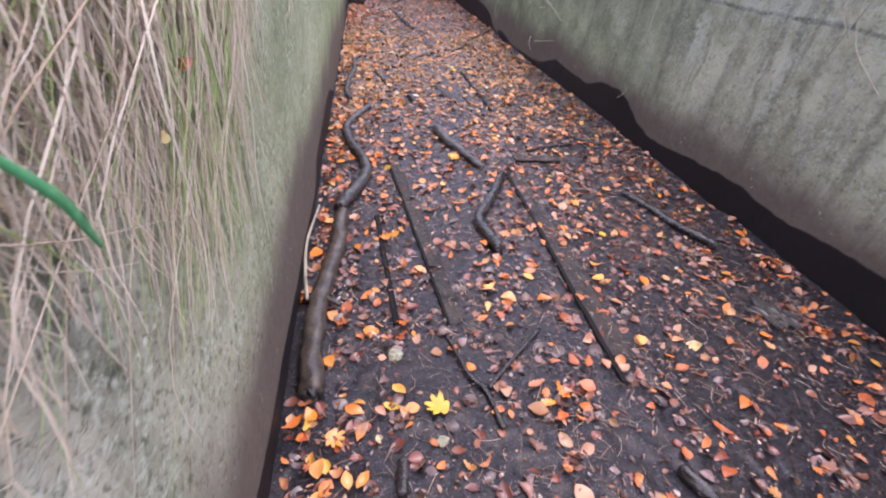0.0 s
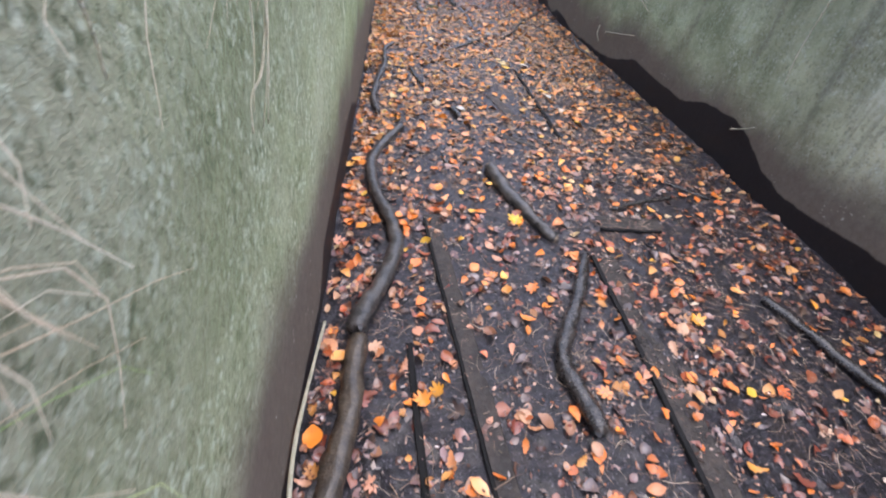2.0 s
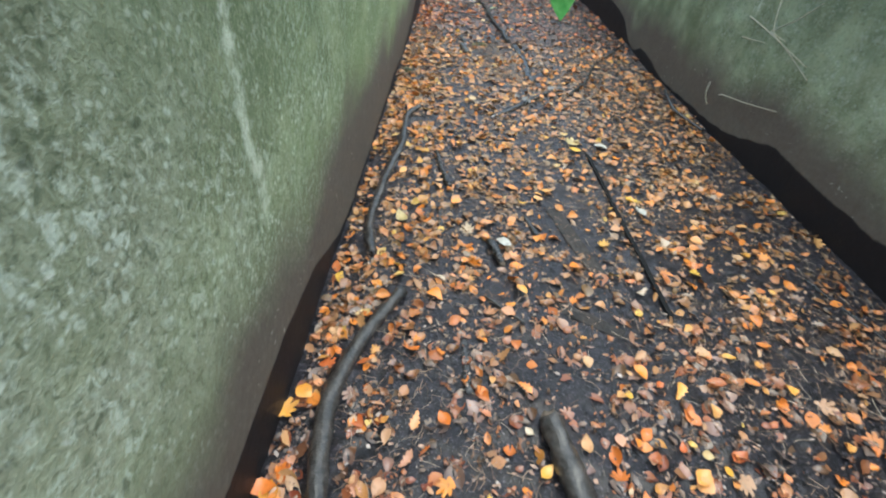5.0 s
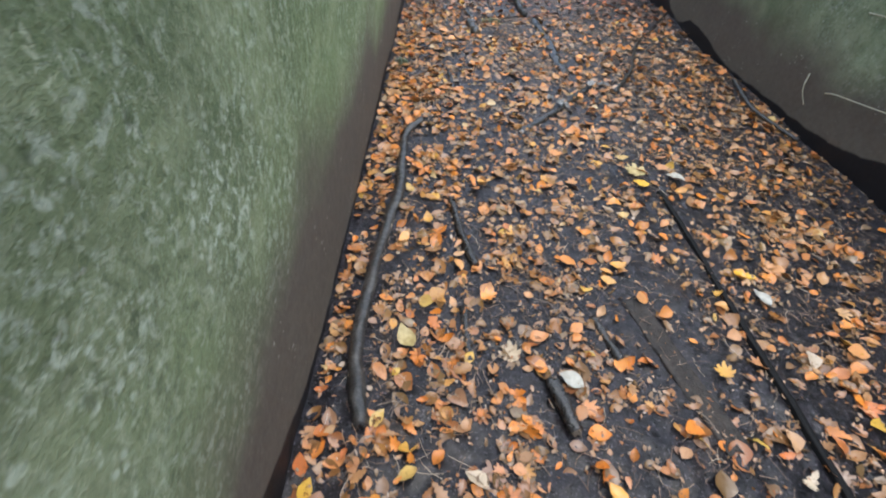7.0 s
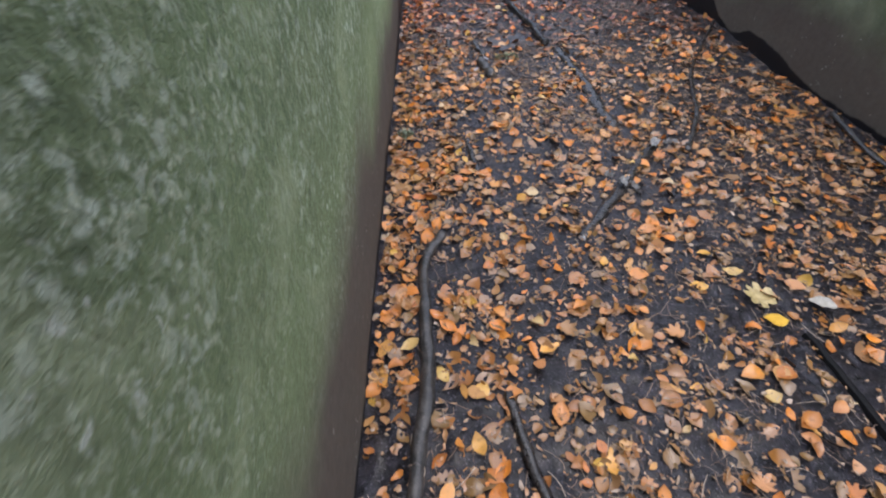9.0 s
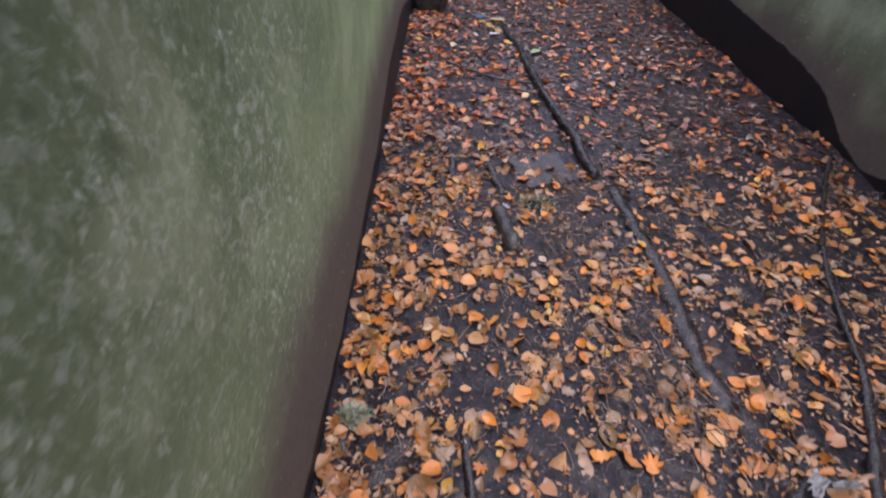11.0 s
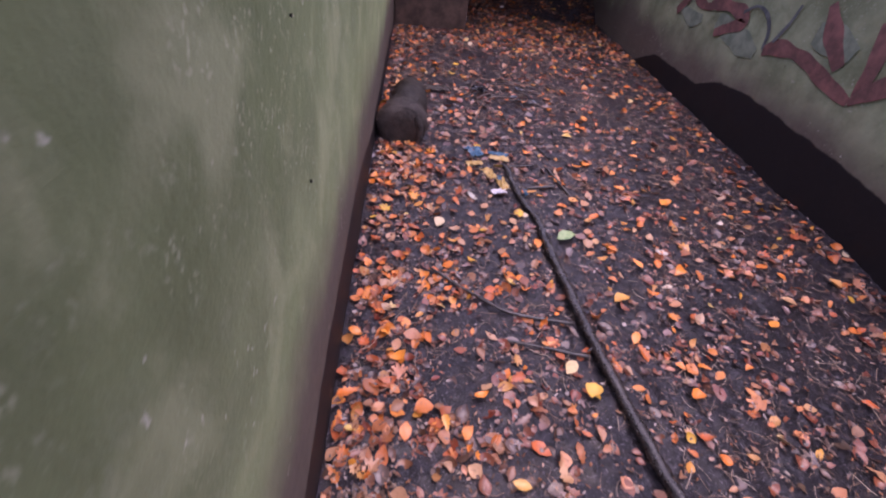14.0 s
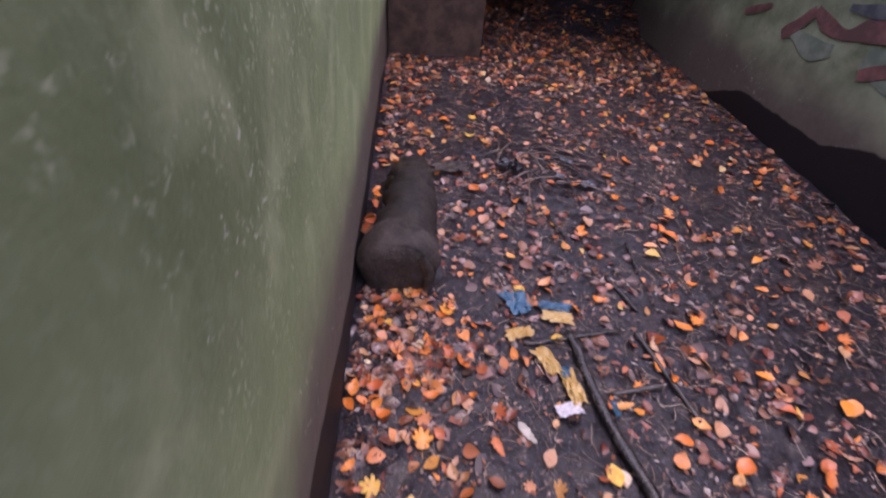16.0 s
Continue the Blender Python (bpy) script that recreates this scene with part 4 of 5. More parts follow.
for i in range(16):
    n, thin = int(rng.integers(4, 7)), rng.uniform(0.25, 0.8)
    ring = [(math.cos(2 * math.pi * j / n) * rng.uniform(0.3, 0.6) * thin, math.sin(2 * math.pi * j / n) * rng.uniform(0.35, 0.6), rng.normal(0, 0.10)) for j in range(n)]
    SHARDS.append((np.array([(0, 0, 0.06), *ring]), [(0, 1 + j, 1 + (j + 1) % n) for j in range(n)]))


def lie(x, y, length, r, tilt, rise):
    """A pose for a leaf lying on the floor."""
    m = Euler((r.normal(0, tilt), r.normal(0, tilt), r.uniform(0, 2 * math.pi))).to_matrix()
    return np.array(m) * length, np.array((x, y, ground_z(x, y) + rise))


HEAP = (0.84, 12.93)


def density(x, y, base, drift):
    """Leaves lie thicker along the west wall and in drifts."""
    d = (0.42 + 0.95 * (noise.noise((x * 1.3, y * 1.3, 11.0)) * 0.5 + 0.5)) * (0.10 + 3.6 * (noise.noise((x * 5.0, y * 5.0, 17.0)) * 0.5 + 0.5) ** 2)
    left = max(0.0, 1 - (x - wall_x(y)) / 0.55)
    d *= 1 + 1.3 * left * drift
    if y < 3:
        d *= 0.50 + 0.15 * max(y, 0)
    if 6.3 < y < 8.5:
        d *= 1.15
    if 11.4 < y < 11.88 and x < 0.2:
        d *= 3.0
    if 12.3 < y < 14.2 and x < 2.3:
        d *= 0.6
    elif 11.5 < y < 12.3 and x > 0.5:
        d *= 0.75
    if (x - HEAP[0]) ** 2 + (y - HEAP[1]) ** 2 < 0.09:
        d *= 1.6
    if y > 14.2:
        d *= 1.7
    if x > 0.8 and 9.0 < y < 13.0:
        d *= 0.8
    if x > 2.3:
        d *= 1.15
    return base * d


def scatter(name, per_m2, sizes, tilt, rise, material, seed, peak, shapes=SHAPES, drift=1.0):
    r = np.random.default_rng(seed)
    area = 2.8 * 23.35
    verts, faces, count = [], [], 0
    for _ in range(int(area * per_m2 * peak)):
        x, y = r.uniform(-0.2, 2.6), r.uniform(-4.95, 18.4)
        if x < wall_x(y) + 0.02 or r.uniform(0, peak) > density(x, y, 1.0, drift):
            continue
        if -0.2 < x < 0.17 and 11.87 < y < 12.85 or r.uniform() < clear(x, y):
            continue
        if y > 14.8 and x < 0.7:
            continue
        v, f = shapes[r.integers(len(shapes))]
        m, o = lie(x, y, sizes[0] + (sizes[1] - sizes[0]) * r.beta(1.7, 2.6), r, tilt, rise + r.uniform(0, 0.006))
        if y > 15.6:
            o[2] += 0.42 * max(0, 1 - ((x - 2.5) / 1.3) ** 2) * max(0, 1 - ((y - 17.0) / 1.3) ** 2)
        b = count
        w = v @ m.T + o
        verts.append(w)
        faces += [tuple(b + k for k in q) for q in f]
        count += len(w)
    return mesh_of(name, np.concatenate(verts).tolist(), faces, material)


litter = tagged(part("leaf_litter", scatter("leaf_litter", 122, (0.024, 0.090), 0.34, 0.006, M_LEAF, 21, 4.2, SHAPES, 1.7)), "orange, tan and yellow fallen beech leaves on mud", "leaves", kind="stuff")
tagged(part("decayed_litter", scatter("decayed_litter", 230, (0.028, 0.092), 0.20, -0.002, M_OLD, 22, 3.2)), "dark brown decaying leaves pressed into the mud", "leaves", kind="stuff")


tagged(part("leaf_fragments", scatter("leaf_fragments", 820, (0.010, 0.034), 0.30, 0.005, M_FRAG, 23, 3.2, SHARDS)), "small torn leaf fragments and husks on mud", "leaves", kind="stuff")


def needles(count, seed):
    r = np.random.default_rng(seed)
    verts, faces = [], []
    for _ in range(count):
        x, y = r.uniform(-0.2, 2.6), r.uniform(-0.5, 16.5)
        if x < wall_x(y) + 0.05 or noise.noise((x * 1.7, y * 1.7, 30.0)) < r.uniform(-0.7, 0.25):
            continue
        a, ln, w, bow = r.uniform(0, 2 * math.pi), r.uniform(0.02, 0.09), r.uniform(0.0005, 0.0012), r.normal(0, 0.12)
        d, s = np.array((math.cos(a), math.sin(a), 0)), np.array((-math.sin(a), math.cos(a), 0))
        b = len(verts)
        z = ground_z(x, y) + r.uniform(0.004, 0.014)
        tip = r.normal(0, 0.008)
        for k in range(4):
            u = k / 3
            c = np.array((x, y, z + tip * (u - 0.5))) + d * ln * (u - 0.5) + s * bow * ln * math.sin(u * math.pi)
            verts += [c - s * w, c + np.array((0, 0, w * 1.3)), c + s * w]
        for k in range(3):
            q = b + 3 * k
            faces += [(q, q + 1, q + 4, q + 3), (q + 1, q + 2, q + 5, q + 4)]
    return mesh_of("needles", verts, faces, M_STRAW)


tagged(part("needle_litter", needles(24000, 31)), "thin brown straw, stalks and needles on mud", "straw", kind="stuff")

def straw_tuft(x0, y0, size, count, seed, label):
    """A matted heap of grey-brown stalks combed roughly one way."""
    r = np.random.default_rng(seed)
    verts, faces = [], []
    for _ in range(count):
        q, a = size * math.sqrt(r.uniform(0, 1)), r.uniform(0, 2 * math.pi)
        x, y, t = x0 + q * math.cos(a), y0 + 1.5 * q * math.sin(a), r.normal(1.9, 0.5)
        ln, w, bow = r.uniform(0.06, 0.2), r.uniform(0.0008, 0.002), r.normal(0, 0.18)
        d, s = np.array((math.cos(t), math.sin(t), 0)), np.array((-math.sin(t), math.cos(t), 0))
        b, z = len(verts), ground_z(x, y) + r.uniform(0.006, 0.035)
        for k in range(6):
            u = k / 5
            c = np.array((x, y, z - 0.02 * (2 * u - 1) ** 2)) + d * ln * (u - 0.5) + s * bow * ln * math.sin(u * math.pi)
            verts += [c - s * w, c + np.array((0, 0, w * 1.4)), c + s * w]
        for k in range(5):
            q = b + 3 * k
            faces += [(q, q + 1, q + 4, q + 3), (q + 1, q + 2, q + 5, q + 4)]
    ob = part("straw_tuft", mesh_of("straw_tuft", verts, faces, M_STALK))
    tagged(ob, label, "straw", "straw tufts", kind="stuff")


straw_tuft(0.78, 8.45, 0.15, 80, 61, "matted grey-brown stalks on the mud")
straw_tuft(0.85, 8.95, 0.10, 70, 62, "small tuft of brown stalks beside moss")
straw_tuft(0.60, 5.45, 0.14, 45, 63, "loose pale stalks among wet leaves")
straw_tuft(0.95, 7.75, 0.2, 110, 64, "loose pale stalks on dark mud")

# single leaves along the walked line: fresh bright ones where they stand out, the rest by chance
VIVID_SOUTH = ((-0.15, 1.11), (-0.09, 1.14), (0.0, 1.03), (-0.05, 0.94), (0.06, 1.15), (0.23, 1.22), (0.09, 0.88), (0.04, 0.89), (0.81, 1.12), (1.61, 1.82), (2.27, 2.78), (1.36, 1.40), (0.80, 1.69), (0.72, 1.78), (0.96, 1.87), (0.39, 1.95),
               (0.69, 1.66), (0.81, 1.72), (0.72, 1.81), (1.35, 1.86), (-0.15, 2.13), (-0.10, 2.47), (0.22, 2.27), (0.44, 3.51), (0.41, 3.60), (0.14, 3.42), (0.27, 3.95), (1.26, 3.80), (1.88, 2.85), (1.03, 2.99), (0.66, 2.94), (-0.18, 3.69))
VIVID_MIDDLE = ((-0.18, 3.96), (-0.14, 4.03), (0.31, 4.56), (0.73, 4.66), (0.72, 3.80), (1.26, 3.82), (0.68, 4.11), (1.17, 4.23), (1.31, 4.16), (1.81, 5.19), (2.16, 5.09), (1.78, 4.20), (0.05, 5.68), (0.29, 5.53), (0.43, 6.13), (1.08, 6.0), (0.53, 5.74),
                (0.98, 5.58), (1.52, 5.56), (0.92, 5.49), (0.41, 5.37), (1.58, 6.12), (0.67, 7.51), (1.07, 7.59), (1.12, 7.79), (0.45, 7.71), (0.33, 7.61), (0.64, 8.23), (1.29, 7.79), (2.22, 8.51), (1.34, 8.01), (0.28, 8.22), (-0.11, 7.79))
VIVID_NORTH = ((0.45, 9.56), (0.35, 9.88), (-0.15, 10.17), (-0.15, 9.89), (0.07, 9.74), (0.21, 9.77), (0.80, 9.91), (1.32, 10.31), (1.22, 9.90), (1.81, 10.28), (1.08, 10.18), (1.29, 10.69), (1.50, 10.63), (0.66, 10.12), (0.03, 10.06), (2.37, 10.59), (1.71, 11.28),
               (0.08, 11.20), (0.53, 12.09), (0.88, 11.81), (1.21, 11.66), (1.44, 11.42), (1.69, 11.28), (1.07, 11.22), (1.16, 11.08), (-0.16, 11.38), (-0.05, 11.28), (0.20, 11.75), (1.24, 12.60), (1.79, 12.08), (1.27, 12.17), (0.66, 11.92))
VIVID_MESHES = [mesh_of("leaf", v.tolist(), f, M_VIVID) for v, f in SHAPES]
r_vivid = np.random.default_rng(77)
for n, (x, y) in enumerate(VIVID_SOUTH + VIVID_MIDDLE + VIVID_NORTH):
    ob = new("leaf", VIVID_MESHES[(n * 7) % len(VIVID_MESHES)])
    m, o = lie(x, y, r_vivid.uniform(0.06, 0.085), r_vivid, 0.15, 0.018)
    ob.matrix_world = Matrix.Translation(o) @ Matrix(m.tolist()).to_4x4()
    ob.parent = litter
LEAF_MESHES = [mesh_of("leaf", (v * 1.0).tolist(), f, M_LEAF) for v, f in SHAPES]
r_leaf = np.random.default_rng(41)
made = 0
while made < 200:
    x, y = r_leaf.uniform(-0.2, 1.5), r_leaf.uniform(0.8, 13.2)
    if x < wall_x(y) + 0.05 or (x < 0.2 and 11.8 < y < 12.9) or clear(x, y) > 0:
        continue
    ob = new("leaf", LEAF_MESHES[made % len(LEAF_MESHES)])
    m, o = lie(x, y, r_leaf.uniform(0.048, 0.08), r_leaf, 0.18, 0.014)
    ob.matrix_world = Matrix.Translation(o) @ Matrix(m.tolist()).to_4x4()
    ob.parent = litter
    made += 1


def lone_leaf(name, x, y, length, turn, shape, material, label):
    v, f = SHAPES[shape]
    ob = part(name, mesh_of(name, v.tolist(), f, material))
    ob.matrix_world = pose(x, y, ground_z(x, y) + 0.02, 4, -3, turn) @ Matrix.Diagonal((length, length, length, 1))
    tagged(ob, label, "leaf")


lone_leaf("maple_leaf", 0.36, 1.13, 0.10, 70, 4, M_YELLOWLEAF, "bright yellow maple leaf on wet mud")
lone_leaf("fallen_leaf", 0.94, 10.87, 0.12, -70, 3, M_GREENLEAF, "pale green fallen leaf beside the branch")
lone_leaf("fallen_leaf", 1.555, 5.435, 0.085, 25, 1, M_PALELEAF, "whitish leaf lying underside up")
lone_leaf("fallen_leaf", 1.54, 5.56, 0.10, 80, 2, M_YELLOWLEAF, "bright yellow beech leaf on the mud")
lone_leaf("fallen_leaf", 1.507, 6.287, 0.10, 70, 5, M_PALELEAF, "pale beech leaf lying underside up")
lone_leaf("fallen_leaf", 1.30, 6.23, 0.09, 80, 8, M_YELLOWLEAF, "yellow beech leaf on the mud")
lone_leaf("fallen_leaf", 0.815, 3.43, 0.10, 10, 24, M_YELLOWLEAF, "bright yellow lobed leaf on the mud")
lone_leaf("fallen_leaf", 0.67, 5.02, 0.09, 60, 3, M_PALELEAF, "pale cream leaf on the mud")
lone_leaf("fallen_leaf", 0.10, 5.15, 0.10, 30, 7, M_TAN, "dull yellow-tan lobed leaf by the branch")
lone_leaf("fallen_leaf", 1.287, 6.34, 0.12, 80, 14, M_TAN, "large pale lobed leaf on the mud")
lone_leaf("fallen_leaf", 0.435, 11.2, 0.09, 35, 6, M_PALELEAF, "whitish leaf lying underside up")
lone_leaf("fallen_leaf", 0.70, 11.06, 0.07, 5, 9, M_YELLOWLEAF, "small yellow leaf beside the branch")

# ---- loose things ----
log = thing("log", "dark rotten sawn log half buried by the wall", "log", at=(-0.018, 11.9, 0))
line = smooth_line([Vector((0.0, 0.0, 0.09)), Vector((0.03, 0.25, 0.10)), Vector((0.055, 0.5, 0.085)), Vector((0.065, 0.75, 0.04)), Vector((0.065, 0.98, -0.03))], 6)
part("bark", tube("bark", line, (0.160, 0.105), M_LOG, 30, 0.10, 1.0, 2.0), log)
cap = []
for ring, (rad, off) in enumerate(((0.150, 0.20), (0.176, 0.16), (0.184, 0.06), (0.176, 0.0), (0.15, -0.022), (0.10, -0.034), (0.05, -0.03))):
    for j in range(20):
        a = 2 * math.pi * j / 20
        q = rad * (1 + 0.13 * noise.noise((math.cos(a) * 2, math.sin(a) * 2, ring * 0.4)) + 0.06 * noise.noise((math.cos(a) * 7, math.sin(a) * 7, ring * 0.7)))
        cap.append((math.cos(a) * q, off - 0.001, 0.09 + math.sin(a) * q * 0.92))
faces = [(k * 20 + j, k * 20 + (j + 1) % 20, (k + 1) * 20 + (j + 1) % 20, (k + 1) * 20 + j) for k in range(6) for j in range(20)] + [tuple(120 + j for j in range(20))]
part("cut_face", mesh_of("cut_face", cap, faces, M_LOGEND), log, "grey-brown sawn end face")
v, f = ribbon([Vector((0.10, -0.03, 0.20)), Vector((0.135, -0.034, 0.11)), Vector((0.125, -0.03, 0.0))], (0, -1, 0), 0.05, 0.012, 0.4)
part("loose_bark", mesh_of("loose_bark", v, f, M_GREYBARK), log, "paler loose curl of bark")
tail = smooth_line([Vector((0.06, 0.70, 0.05)), Vector((0.06, 0.86, 0.03)), Vector((0.06, 1.03, -0.02))], 5)
part("rotten_tip", tube("rotten_tip", tail, (0.130, 0.075), M_BROWNBARK, 12, 0.3, 0.8, 6.0), log, "crumbled brown rotten end")


def crumpled(name, x, y, sx, sy, turn, material, label, seed, high=0.02, category="litter", group="torn wrapper scraps"):
    """A torn scrap of film with creases and a ragged outline."""
    n, sx, sy = 9, sx * 0.8, sy * 0.8
    verts = []
    for j in range(n):
        for i in range(n):
            u, w = i / (n - 1) - 0.5, j / (n - 1) - 0.5
            edge = 1 + 0.35 * noise.noise((u * 5 + seed, w * 5, seed))
            verts.append((u * sx * edge, w * sy * edge, high * (0.5 + abs(noise.noise((u * 6, w * 6, seed))) + 0.4 * noise.noise((u * 14, w * 14, seed)))))
    faces = [(j * n + i, j * n + i + 1, (j + 1) * n + i + 1, (j + 1) * n + i) for j in range(n - 1) for i in range(n - 1)]
    ob = part(name, mesh_of(name, verts, faces, material, False))
    ob.matrix_world = pose(x, y, ground_z(x, y) + 0.008, 0, 0, turn)
    return tagged(ob, label, category, group)


crumpled("wrapper_scrap", 0.51, 11.80, 0.12, 0.16, 20, M_BLUEFILM, "torn scrap of blue plastic wrapper", 1.0)
crumpled("wrapper_scrap", 0.67, 11.77, 0.17, 0.06, -8, M_BLUEFILM, "torn strip of blue plastic wrapper", 2.0)
crumpled("wrapper_scrap", 0.67, 11.71, 0.15, 0.07, -10, M_YELLOWFILM, "torn strip of yellow plastic wrapper", 3.0)
crumpled("wrapper_scrap", 0.49, 11.63, 0.14, 0.07, 15, M_YELLOWFILM, "torn scrap of yellow plastic wrapper", 4.0)
crumpled("wrapper_scrap", 0.575, 11.49, 0.08, 0.16, 25, M_YELLOWFILM, "torn scrap of yellow plastic wrapper", 5.0)
crumpled("wrapper_scrap", 0.645, 11.37, 0.08, 0.17, 10, M_YELLOWFILM, "torn scrap of yellow plastic wrapper", 6.0)
crumpled("wrapper_scrap", 0.635, 11.44, 0.05, 0.06, 10, M_BLUEFILM, "small torn scrap of blue plastic wrapper", 7.0)
crumpled("wrapper_scrap", 0.61, 11.29, 0.12, 0.06, 10, M_WHITEFILM, "white torn scrap of plastic wrapper", 8.0)
crumpled("wrapper_scrap", 0.78, 11.29, 0.03, 0.08, 10, M_BLUEFILM, "small torn scrap of blue plastic wrapper", 9.0)
crumpled("plastic_scrap", 0.487, 8.73, 0.025, 0.05, 40, M_WHITEFILM, "tiny white plastic flake by a log stub", 31.0)
crumpled("plastic_scrap", 0.39, 8.55, 0.015, 0.06, -40, M_WHITEFILM, "tiny white plastic flake by a log stub", 32.0)
crumpled("plastic_sheet", 0.66, 12.88, 0.16, 0.12, 20, M_BLACKFILM, "crumpled black plastic scrap among twigs", 10.0, 0.05)
for k, (x, y, sx, sy, turn) in enumerate(((1.30, 7.44, 0.05, 0.10, -40), (1.39, 7.44, 0.10, 0.03, 5), (1.0, 7.07, 0.05, 0.08, -30), (1.04, 7.03, 0.03, 0.07, 20), (0.94, 7.12, 0.035, 0.05, 60))):
    crumpled("wood_splinter", x, y, sx, sy, turn, M_WHITEWOOD, "bleached white splinter of broken branch", 20.0 + k, 0.045, "splinter", "white splinters").location.z += 0.01
crumpled("bark_sheet", 0.73, 9.10, 0.38, 0.36, 20, M_BARKSHEET, "flat wet grey-brown bark sheet on mud", 12.0, 0.008, "bark", "bark scraps")
crumpled("bark_scrap", 0.27, 12.86, 0.26, 0.14, 5, M_LOGEND, "flat grey-brown bark scrap beside the log", 11.0, 0.02, "bark", "bark scraps")
crumpled("bark_scrap", 2.16, 1.52, 0.22, 0.26, 30, M_GREYBARK, "broken grey-brown bark scrap on mud", 13.0, 0.02, "bark", "bark scraps")
for k in range(26):
    a = k * 0.7
    x, y = 0.84 + 0.24 * math.cos(a * 2.1), 12.93 + 0.22 * math.sin(a * 1.7)
    stick("stick", [(x - 0.14 * math.cos(a), y - 0.14 * math.sin(a)), (x, y, 0.02), (x + 0.15 * math.cos(a), y + 0.15 * math.sin(a))], (0.006, 0.005), "thin wet twig in a tangled heap", M_WETBARK if k % 2 else M_STALK, 3.0, group="twig heap")


for k, (x, y, sx, sy, turn) in enumerate(((1.03, 12.98, 0.05, 0.12, 30), (1.10, 12.72, 0.09, 0.08, 10), (0.95, 12.80, 0.06, 0.07, 60), (0.62, 12.95, 0.05, 0.10, -50))):
    crumpled("plastic_scrap", x, y, sx, sy, turn, M_GREYFILM, "crumpled grey plastic scrap among twigs", 40.0 + k, 0.03)


def moss_clump(x, y, size, label, seed):
    r = np.random.default_rng(seed)
    verts, faces = [], []
    for _ in range(260):
        a, q = r.uniform(0, 2 * math.pi), size * math.sqrt(r.uniform(0, 1))
        c = np.array((q * math.cos(a), q * math.sin(a) * 0.7, 0.004 + 0.03 * (1 - q / size)))
        d = r.normal(0, 1, 3)
        d[2] = abs(d[2])
        d = d / np.linalg.norm(d) * r.uniform(0.012, 0.035)
        s = np.cross(d, (0.3, 0.5, 0.8))
        s = s / np.linalg.norm(s) * 0.0035
        b = len(verts)
        verts += [c - s, c + s, c + d * 0.6 + s * 0.8, c + d, c + d * 0.6 - s * 0.8]
        faces.append((b, b + 1, b + 2, b + 3, b + 4))
    ob = part("moss_tuft", mesh_of("moss_tuft", verts, faces, M_MOSS))
    ob.location = (x, y, ground_z(x, y))
    tagged(ob, label, "moss")


moss_clump(0.665, 8.79, 0.10, "grey-green moss tuft on bark in mud", 3)
moss_clump(-0.11, 7.62, 0.05, "small grey moss tuft at the wall foot", 4)


def pebble(x, y, size, label, seed):
    bm = bmesh.new()
    bmesh.ops.create_icosphere(bm, subdivisions=2, radius=size)
    for v in bm.verts:
        v.co *= 1 + 0.45 * noise.noise(v.co * (1.1 / size) + Vector((seed, 0, 0)))
        v.co.z *= 0.6
    me = bpy.data.meshes.new("stone")
    bm.to_mesh(me)
    bm.free()
    me.materials.append(M_STONE)
    ob = part("stone", me)
    ob.location = (x, y, ground_z(x, y) + size * 0.35)
    tagged(ob, label, "stone")


pebble(0.225, 1.395, 0.032, "pale lichen-spotted stone on wet mud", 1.0)
pebble(0.37, 1.0, 0.022, "small grey stone in the mud", 4.0)

# a bramble spray hanging in from above
spray = thing("bramble_spray", "hanging bramble spray with fresh green leaves", "plant", at=(-0.26, 4.35, TOP - 0.03))
stem = part("stem", tube("stem", smooth_line([Vector((-0.1, 0, 0.02)), Vector((0.22, -0.05, 0.34)), Vector((0.60, -0.18, 0.30)), Vector((0.745, -0.285, -0.24))], 8), (0.004, 0.002), M_STEM, 6), spray)
for k, (dx, dy, dz, ln, rx, rz) in enumerate(((0.74, -0.285, -0.305, 0.085, -80, 10), (0.80, -0.27, -0.26, 0.08, -60, 80), (0.70, -0.26, -0.20, 0.07, -60, -70), (0.66, -0.2, 0.1, 0.07, -50, 40))):
    v, f = SHAPES[(3, 5, 8, 2)[k]]
    ob = part("leaflet", mesh_of("leaflet", v.tolist(), f, M_IVY), stem)
    ob.matrix_local = pose(dx, dy, dz, rx, 0, rz) @ Matrix.Diagonal((ln, ln, ln, 1))

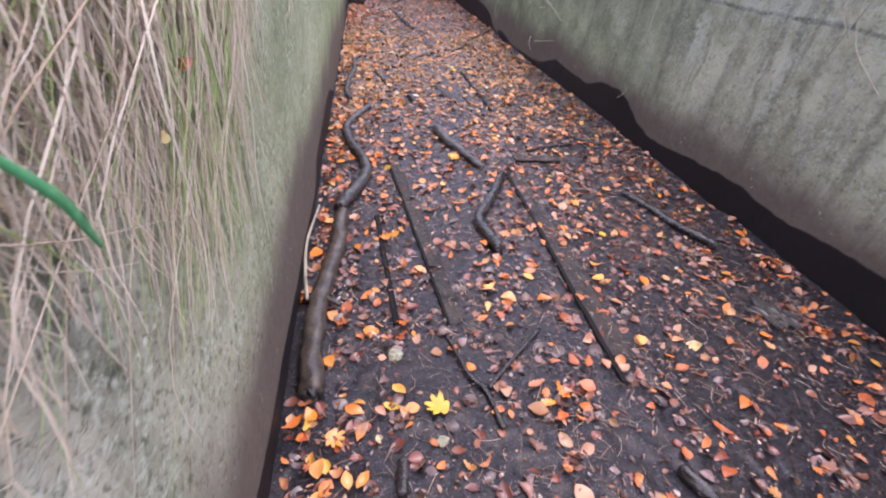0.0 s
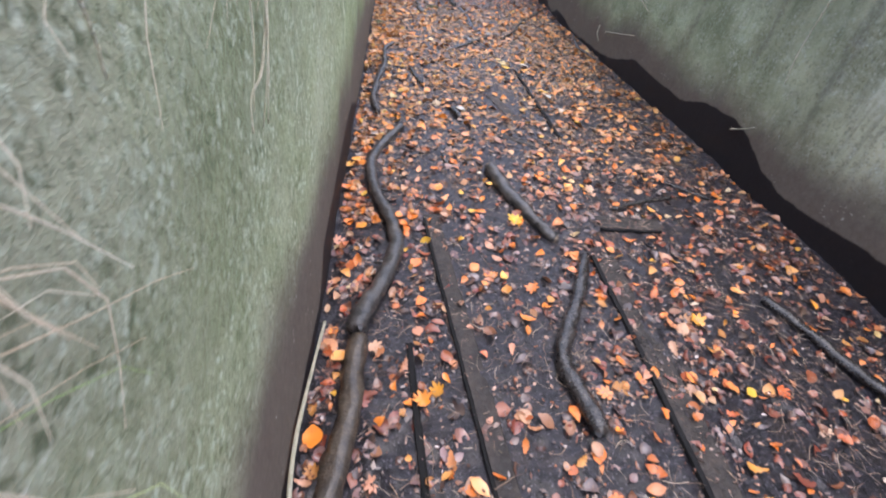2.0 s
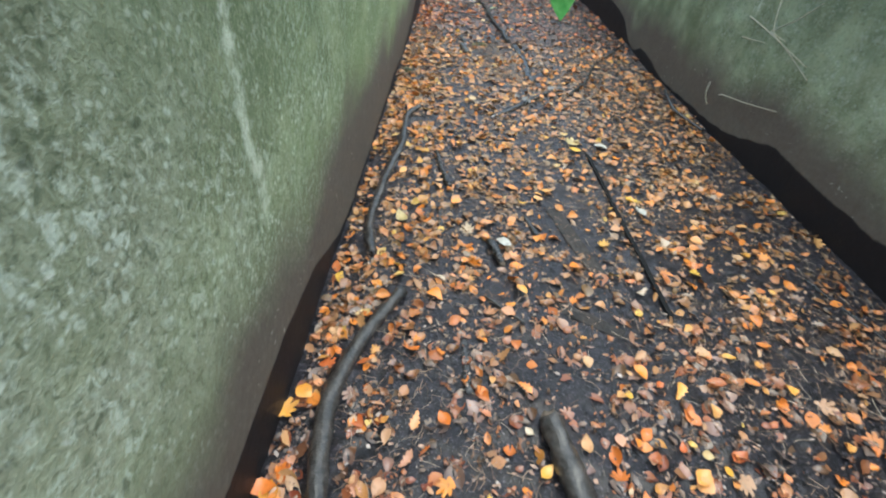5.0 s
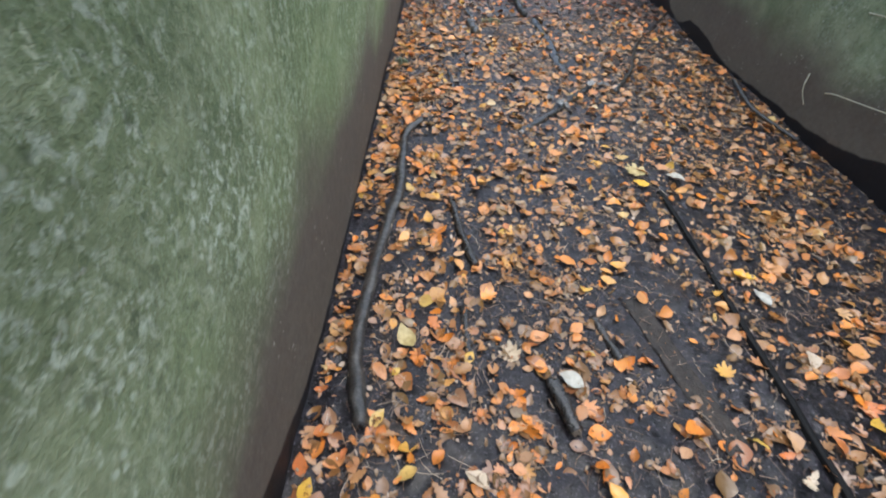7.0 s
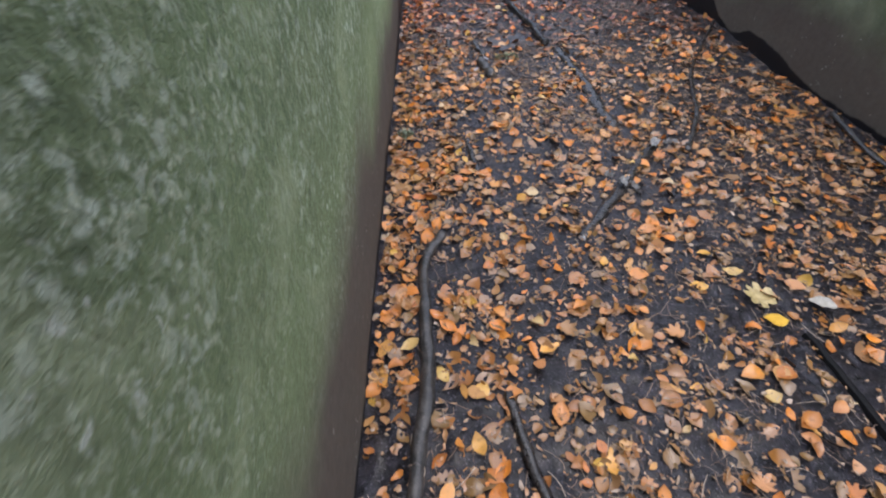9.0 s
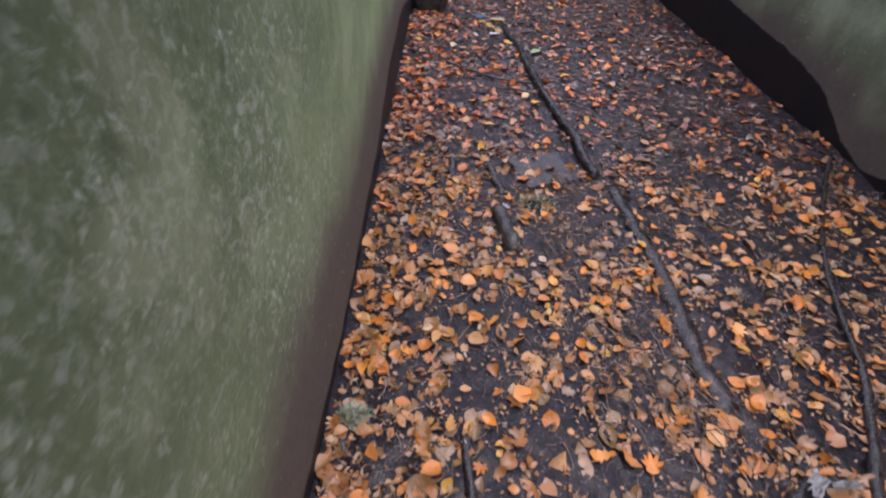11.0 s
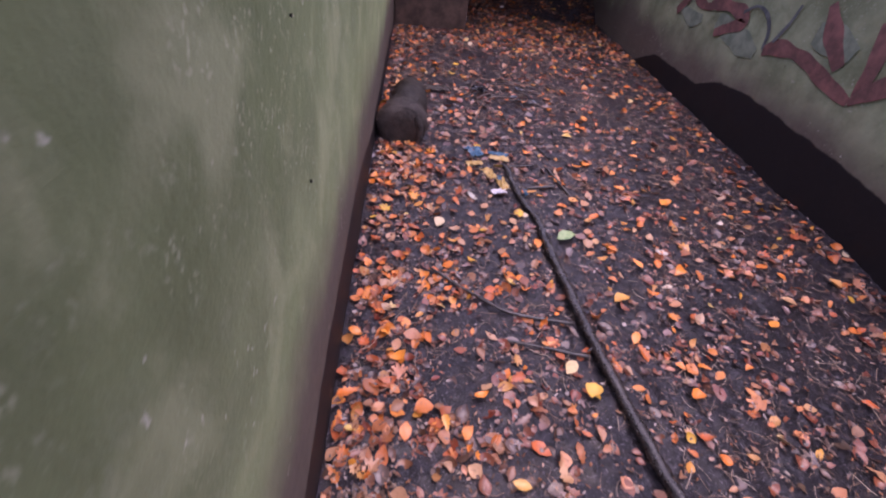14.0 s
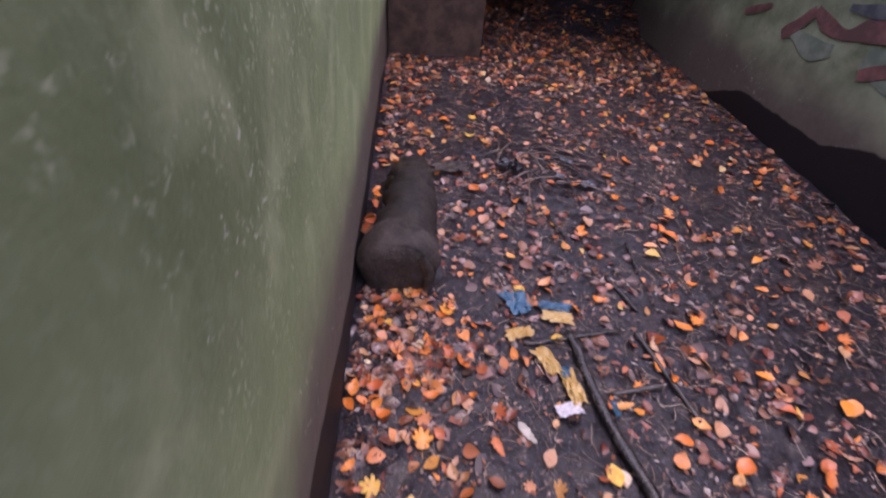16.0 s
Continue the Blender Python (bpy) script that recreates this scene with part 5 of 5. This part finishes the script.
# leaves caught in the hanging grass
for x, y, z, ln, turn, material, label in ((-0.155, 0.915, 1.265, 0.03, 70, M_RUST, "rust-brown leaf caught in hanging grass"), (-0.155, 0.78, 1.20, 0.026, 20, M_TAN, "tan leaf caught in hanging grass")):
    v, f = SHAPES[3]
    ob = part("caught_leaf", mesh_of("caught_leaf", v.tolist(), f, material))
    ob.matrix_world = pose(x, y, z, turn, 70, 20) @ Matrix.Diagonal((ln, ln, ln, 1))
    tagged(ob, label, "leaf")


def tie_hole(y, z, size):
    """A formwork tie hole in the west wall: a chipped dark rim round a pale plug."""
    top = thing("tie_hole", "small chipped tie hole in concrete wall", "tie hole", "tie holes", (wall_x(y), y, z))
    for name, r0, r1, x0, x1, material in (("rim", 1.0, 0.5, 0.009, 0.005, M_GAP), ("plug", 0.5, 0.0, 0.011, 0.014, M_STONE)):
        verts, n = [], 14
        for r, x in ((r0, x0), ((r0 + r1) / 2, (x0 + x1) / 2), (max(r1, 0.05), x1)):
            verts += [(x, math.cos(2 * math.pi * j / n) * r * size * (1 + 0.25 * noise.noise((j * 1.7, r * 3, y))), math.sin(2 * math.pi * j / n) * r * size) for j in range(n)]
        faces = [(k * n + j, k * n + (j + 1) % n, (k + 1) * n + (j + 1) % n, (k + 1) * n + j) for k in range(2) for j in range(n)] + [tuple(2 * n + j for j in range(n))]
        top = part(name, mesh_of(name, verts, faces, material), top)


tie_hole(7.02, 1.135, 0.011)
tie_hole(3.06, 1.15, 0.005)
tie_hole(7.885, 1.19, 0.006)
tie_hole(8.735, 0.966, 0.004)
tie_hole(9.89, 0.925, 0.005)
tie_hole(8.935, 1.05, 0.004)
tie_hole(9.88, 1.28, 0.004)

r_wedge = np.random.default_rng(52)
for k in range(12):
    v, f = SHAPES[(k * 7) % 30]
    ob = part("wedged_leaf", mesh_of("wedged_leaf", v.tolist(), f, M_LEAF))
    ln = r_wedge.uniform(0.05, 0.08)
    ob.matrix_world = pose(-0.155 + r_wedge.uniform(-0.015, 0.03), 12.03 + 0.045 * k, r_wedge.uniform(0.05, 0.15), r_wedge.uniform(-30, 30), r_wedge.uniform(20, 60), r_wedge.uniform(0, 360)) @ Matrix.Diagonal((ln, ln, ln, 1))
    tagged(ob, "orange dry leaf wedged between log and wall", "leaf", "leaves beside the log")
